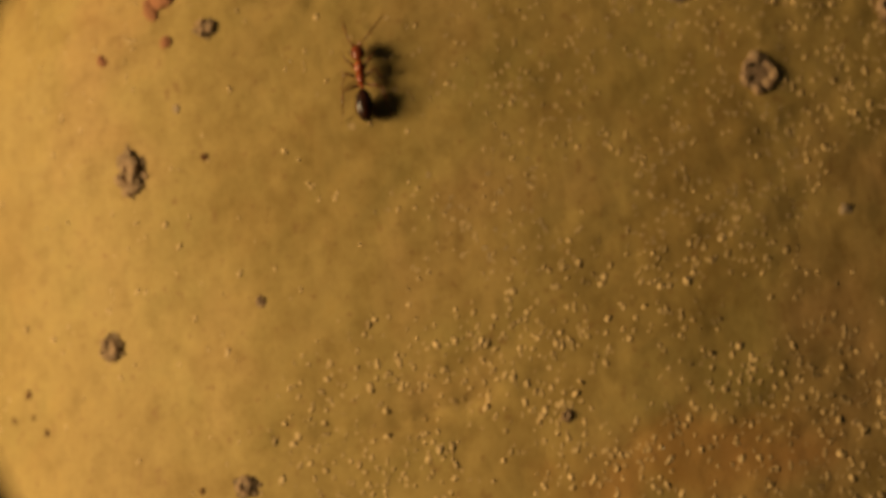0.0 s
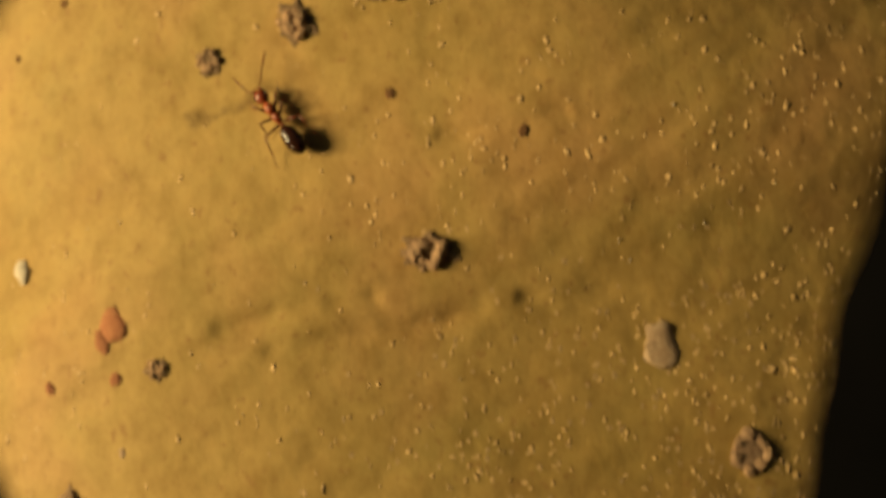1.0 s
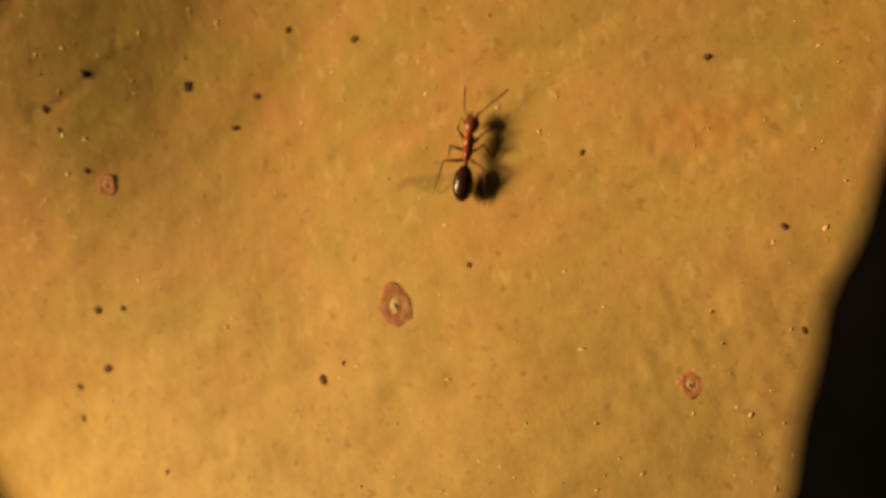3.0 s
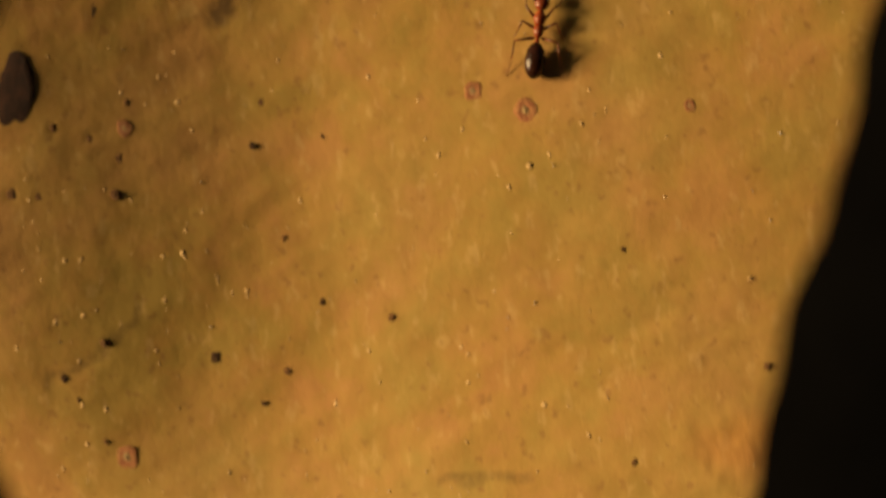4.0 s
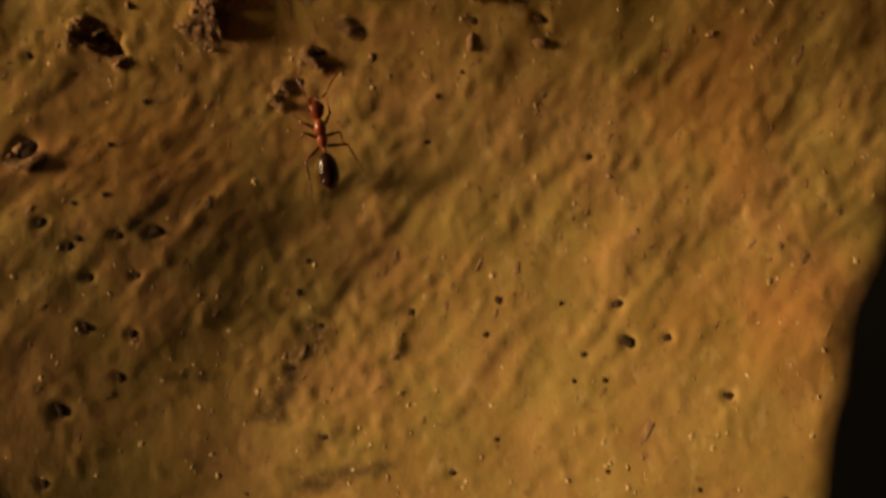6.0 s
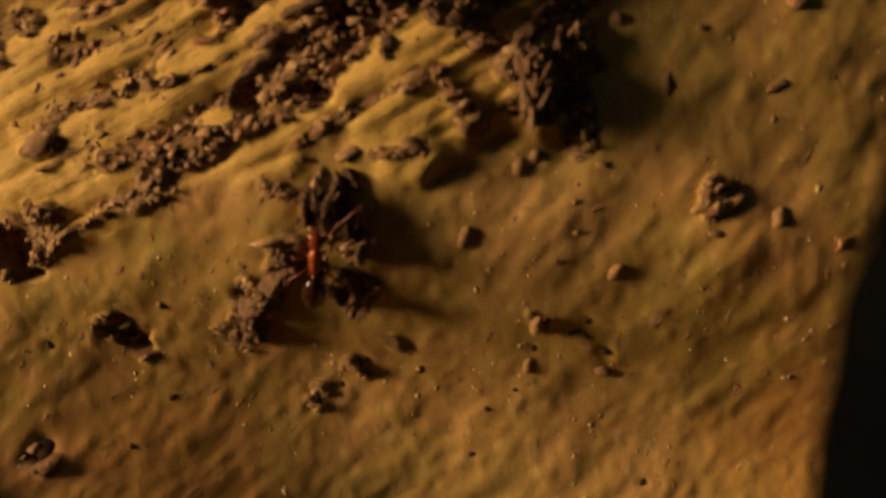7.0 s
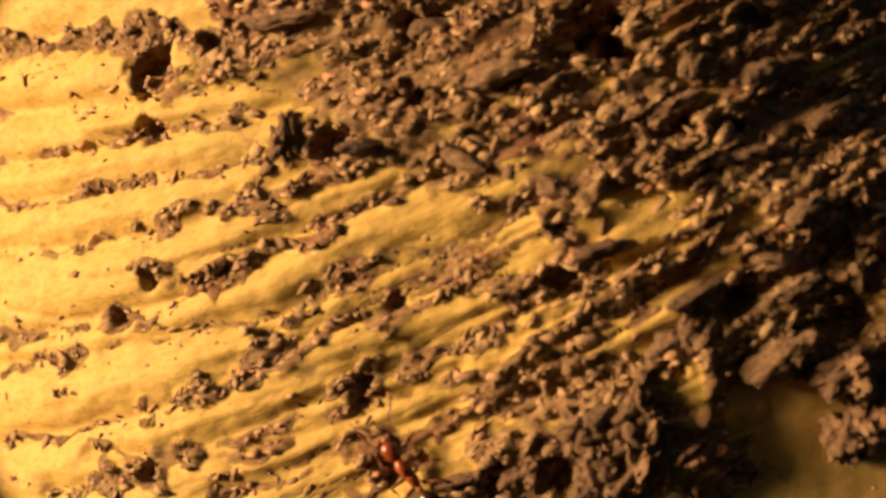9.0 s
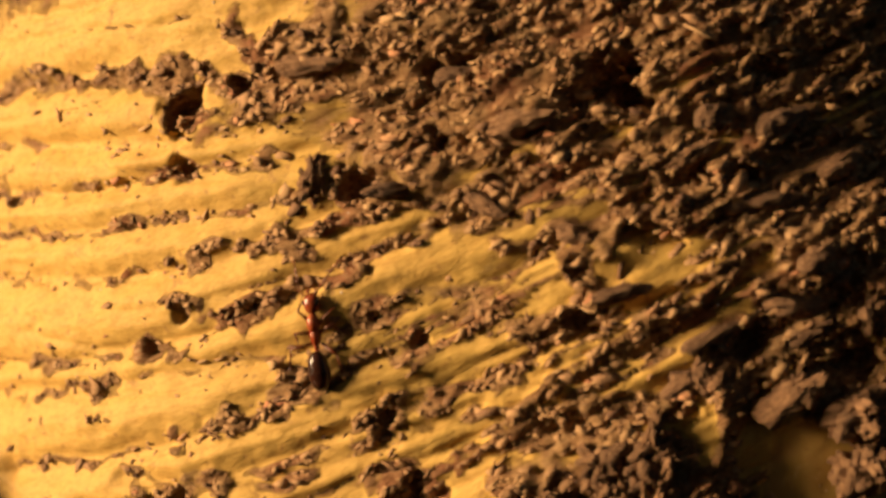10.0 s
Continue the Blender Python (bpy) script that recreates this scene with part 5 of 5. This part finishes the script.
def build_ant():
    """An ant of 5 mm: y ahead, z off the bark, origin on the bark under the thorax."""
    ant = new("ant", None)
    tagged(ant, "red-brown ant with a glossy black abdomen walking on bark", "ant")
    h = 0.62
    head = part("head", egg(0.44, 0.55, 0.38, (0, 1.66, h + 0.02), -0.12, -12), HEAD_CHITIN, ant, "dark red-brown head")
    for s in (-1, 1):
        part("eye", egg(0.08, 0.13, 0.10, (s * 0.37, 1.74, h + 0.20)), EYE_CHITIN, head, "black eye")
        part("mandible", limb([(s * 0.25, 2.14, h - 0.12), (s * 0.21, 2.34, h - 0.16), (s * 0.04, 2.44, h - 0.18)], [0.09, 0.07, 0.025]), HEAD_CHITIN, head)
    part("neck", limb([(0, 0.80, h + 0.02), (0, 1.15, h + 0.02)], [0.16, 0.13]), RED_CHITIN, ant)
    part("thorax", egg(0.34, 0.52, 0.37, (0, 0.70, h + 0.08), 0.10, 6), RED_CHITIN, ant, "orange-red thorax")
    part("hind_thorax", egg(0.29, 0.50, 0.32, (0, 0.02, h + 0.0), -0.12, -4), RED_CHITIN, ant, "orange-red rear thorax")
    part("waist_node", egg(0.13, 0.12, 0.22, (0, -0.56, h + 0.02)), RED_CHITIN, ant)
    part("waist", limb([(0, -0.36, h - 0.06), (0, -0.58, h - 0.10), (0, -0.86, h - 0.02)], [0.10, 0.08, 0.10]), RED_CHITIN, ant)
    gaster = part("abdomen", egg(0.58, 1.04, 0.50, (0, -1.72, h + 0.04), 0.06, 8, 28), BLACK_CHITIN, ant, "glossy black abdomen")
    for k, (y, r) in enumerate(((-1.16, 0.506), (-1.70, 0.588), (-2.16, 0.543))):
        bm = bmesh.new()
        bmesh.ops.create_cone(bm, cap_ends=False, segments=28, radius1=r * 0.985 * ANT_MM, radius2=r * ANT_MM, depth=0.07 * ANT_MM)
        bm.transform(Matrix.Translation(Vector((0, y, h + 0.04 + (y + 1.72) * 0.14)) * ANT_MM) @ pose(0, 0, 0, 90) @ Matrix.Diagonal((1, 0.88, 1, 1)))
        part("segment_band", bm, BAND_CHITIN, gaster, "thin dark brown band")
    # antennae, elbowed
    for s, bend in ((-1, 0.16), (1, 0.75)):
        scape = part("antenna", limb([(s * 0.18, 2.00, h + 0.16), (s * 0.34, 2.25, h + 0.30), (s * (0.42 + bend * 0.3), 2.42, h + 0.34)], [0.045, 0.04, 0.045]), LEG_CHITIN, ant, "elbowed antenna")
        x0 = 0.42 + bend * 0.3
        part("antenna_tip", limb([(s * x0, 2.42, h + 0.34), (s * (x0 + 0.45 * bend), 2.90, h + 0.24), (s * (x0 + 1.15 * bend), 3.45, h + 0.10), (s * (x0 + 1.6 * bend), 3.90, h - 0.08)], [0.04, 0.045, 0.05, 0.035]), LEG_CHITIN, scape)
    # legs: hip, knee, ankle, foot for the right side
    plan = {
        "front": ((0.26, 0.75, h - 0.16), (0.80, 1.25, h + 0.30), (0.95, 1.65, 0.30), (1.05, 2.15, 0.02)),
        "middle": ((0.28, 0.22, h - 0.18), (0.98, 0.42, h + 0.30), (1.20, 0.02, 0.30), (1.45, -0.35, 0.02)),
        "hind": ((0.24, -0.36, h - 0.16), (1.25, -0.72, h + 0.25), (1.42, -1.75, 0.30), (1.60, -2.60, 0.02)),
    }
    legs = []
    for row, (hip, knee, ankle, foot) in plan.items():
        for s in (-1, 1):
            place = lambda p: (s * (p[0] - hip[0]), p[1] - hip[1], p[2] - hip[2])
            mid = [place([(a + b) / 2 for a, b in zip(hip, knee)]), place([(a + b) / 2 for a, b in zip(knee, ankle)]), place([(a + b) / 2 for a, b in zip(ankle, foot)])]
            thigh = limb([(0, 0, 0), mid[0], place(knee)], [0.10, 0.085, 0.05])
            me = bpy.data.meshes.new("leg")
            thigh.to_mesh(me)
            thigh.free()
            me.shade_smooth()
            me.materials.append(LEG_CHITIN)
            leg_mesh = new("leg", me)
            leg_mesh.parent, leg_mesh.location = ant, Vector((s * hip[0], hip[1], hip[2])) * ANT_MM
            part("shin", limb([place(knee), mid[1], place(ankle)], [0.05, 0.055, 0.032]), LEG_CHITIN, leg_mesh)
            part("foot", limb([place(ankle), mid[2], place(foot)], [0.03, 0.026, 0.018]), LEG_CHITIN, leg_mesh)
            legs.append((leg_mesh, row, s))
    return ant, legs


ANT, LEGS = build_ant()

# seconds, x, z and heading (degrees to the left of straight up)
ANT_PATH = [
    (0.0, 4.24, 24.67, -3),
    (0.5, 5.57, 33.67, -2),
    (1.0, 4.32, 39.90, 30),
    (1.5, 3.74, 44.25, -2),
    (2.0, 6.98, 52.58, -18),
    (2.2, 7.64, 56.02, -12),
    (3.3, 6.97, 72.62, -12),
    (3.5, 7.86, 76.46, -10),
    (4.0, 9.39, 85.94, -11),
    (4.5, 6.55, 93.31, 19),
    (5.0, 4.88, 101.87, 13),
    (5.5, 2.43, 110.28, 22),
    (5.7, 1.34, 113.34, 20),
    (6.8, -0.74, 124.27, -8),
    (7.2, -0.68, 126.24, 6),
    (7.6, -1.34, 128.15, 22),
    (7.8, -1.80, 128.49, 24),
    (8.0, -1.88, 129.00, 29),
    (8.2, -1.98, 129.74, 19),
    (8.4, -1.86, 130.86, 8),
    (8.6, -1.79, 131.64, 16),
    (8.8, -1.63, 132.94, 34),
    (9.0, -2.97, 134.01, 47),
    (9.2, -4.87, 134.63, 57),
    (9.4, -6.27, 135.31, 55),
    (9.6, -7.00, 135.96, 47),
    (9.7, -7.71, 137.06, 42),
    (9.8, -8.07, 137.92, 42),
    (10.0, -8.49, 139.79, 14),
]


def motions():
    walk(SHADE, [(t, look(eye, target, roll) @ Matrix.Translation((0, 0, -SHADE_AHEAD * MM))) for t, eye, target, roll in PATH])
    walk(FLAP, [(t, pose(x * MM, y * MM, 0, 0, 0, lean)) for t, x, y, lean in FLAP_PATH])
    walk(ANT, [(t, stand(x, z, heading, 0.05)) for t, x, z, heading in ANT_PATH])
    phase = {("front", -1): 0.0, ("middle", 1): 0.0, ("hind", -1): 0.0, ("front", 1): 0.5, ("middle", -1): 0.5, ("hind", 1): 0.5}
    for leg, row, s in LEGS:
        rest = leg.matrix_basis.translation.copy()
        rows = []
        for k in range(126):
            t = 0.08 * k
            a = 2 * math.pi * (t / 0.32 + phase[(row, s)])
            swing, raise_by = 13 * math.sin(a), 5 * max(0.0, math.cos(a))
            rows.append((t, Matrix.Translation(rest) @ pose(0, 0, 0, 0, -s * raise_by, s * swing)))
        walk(leg, rows)


motions()
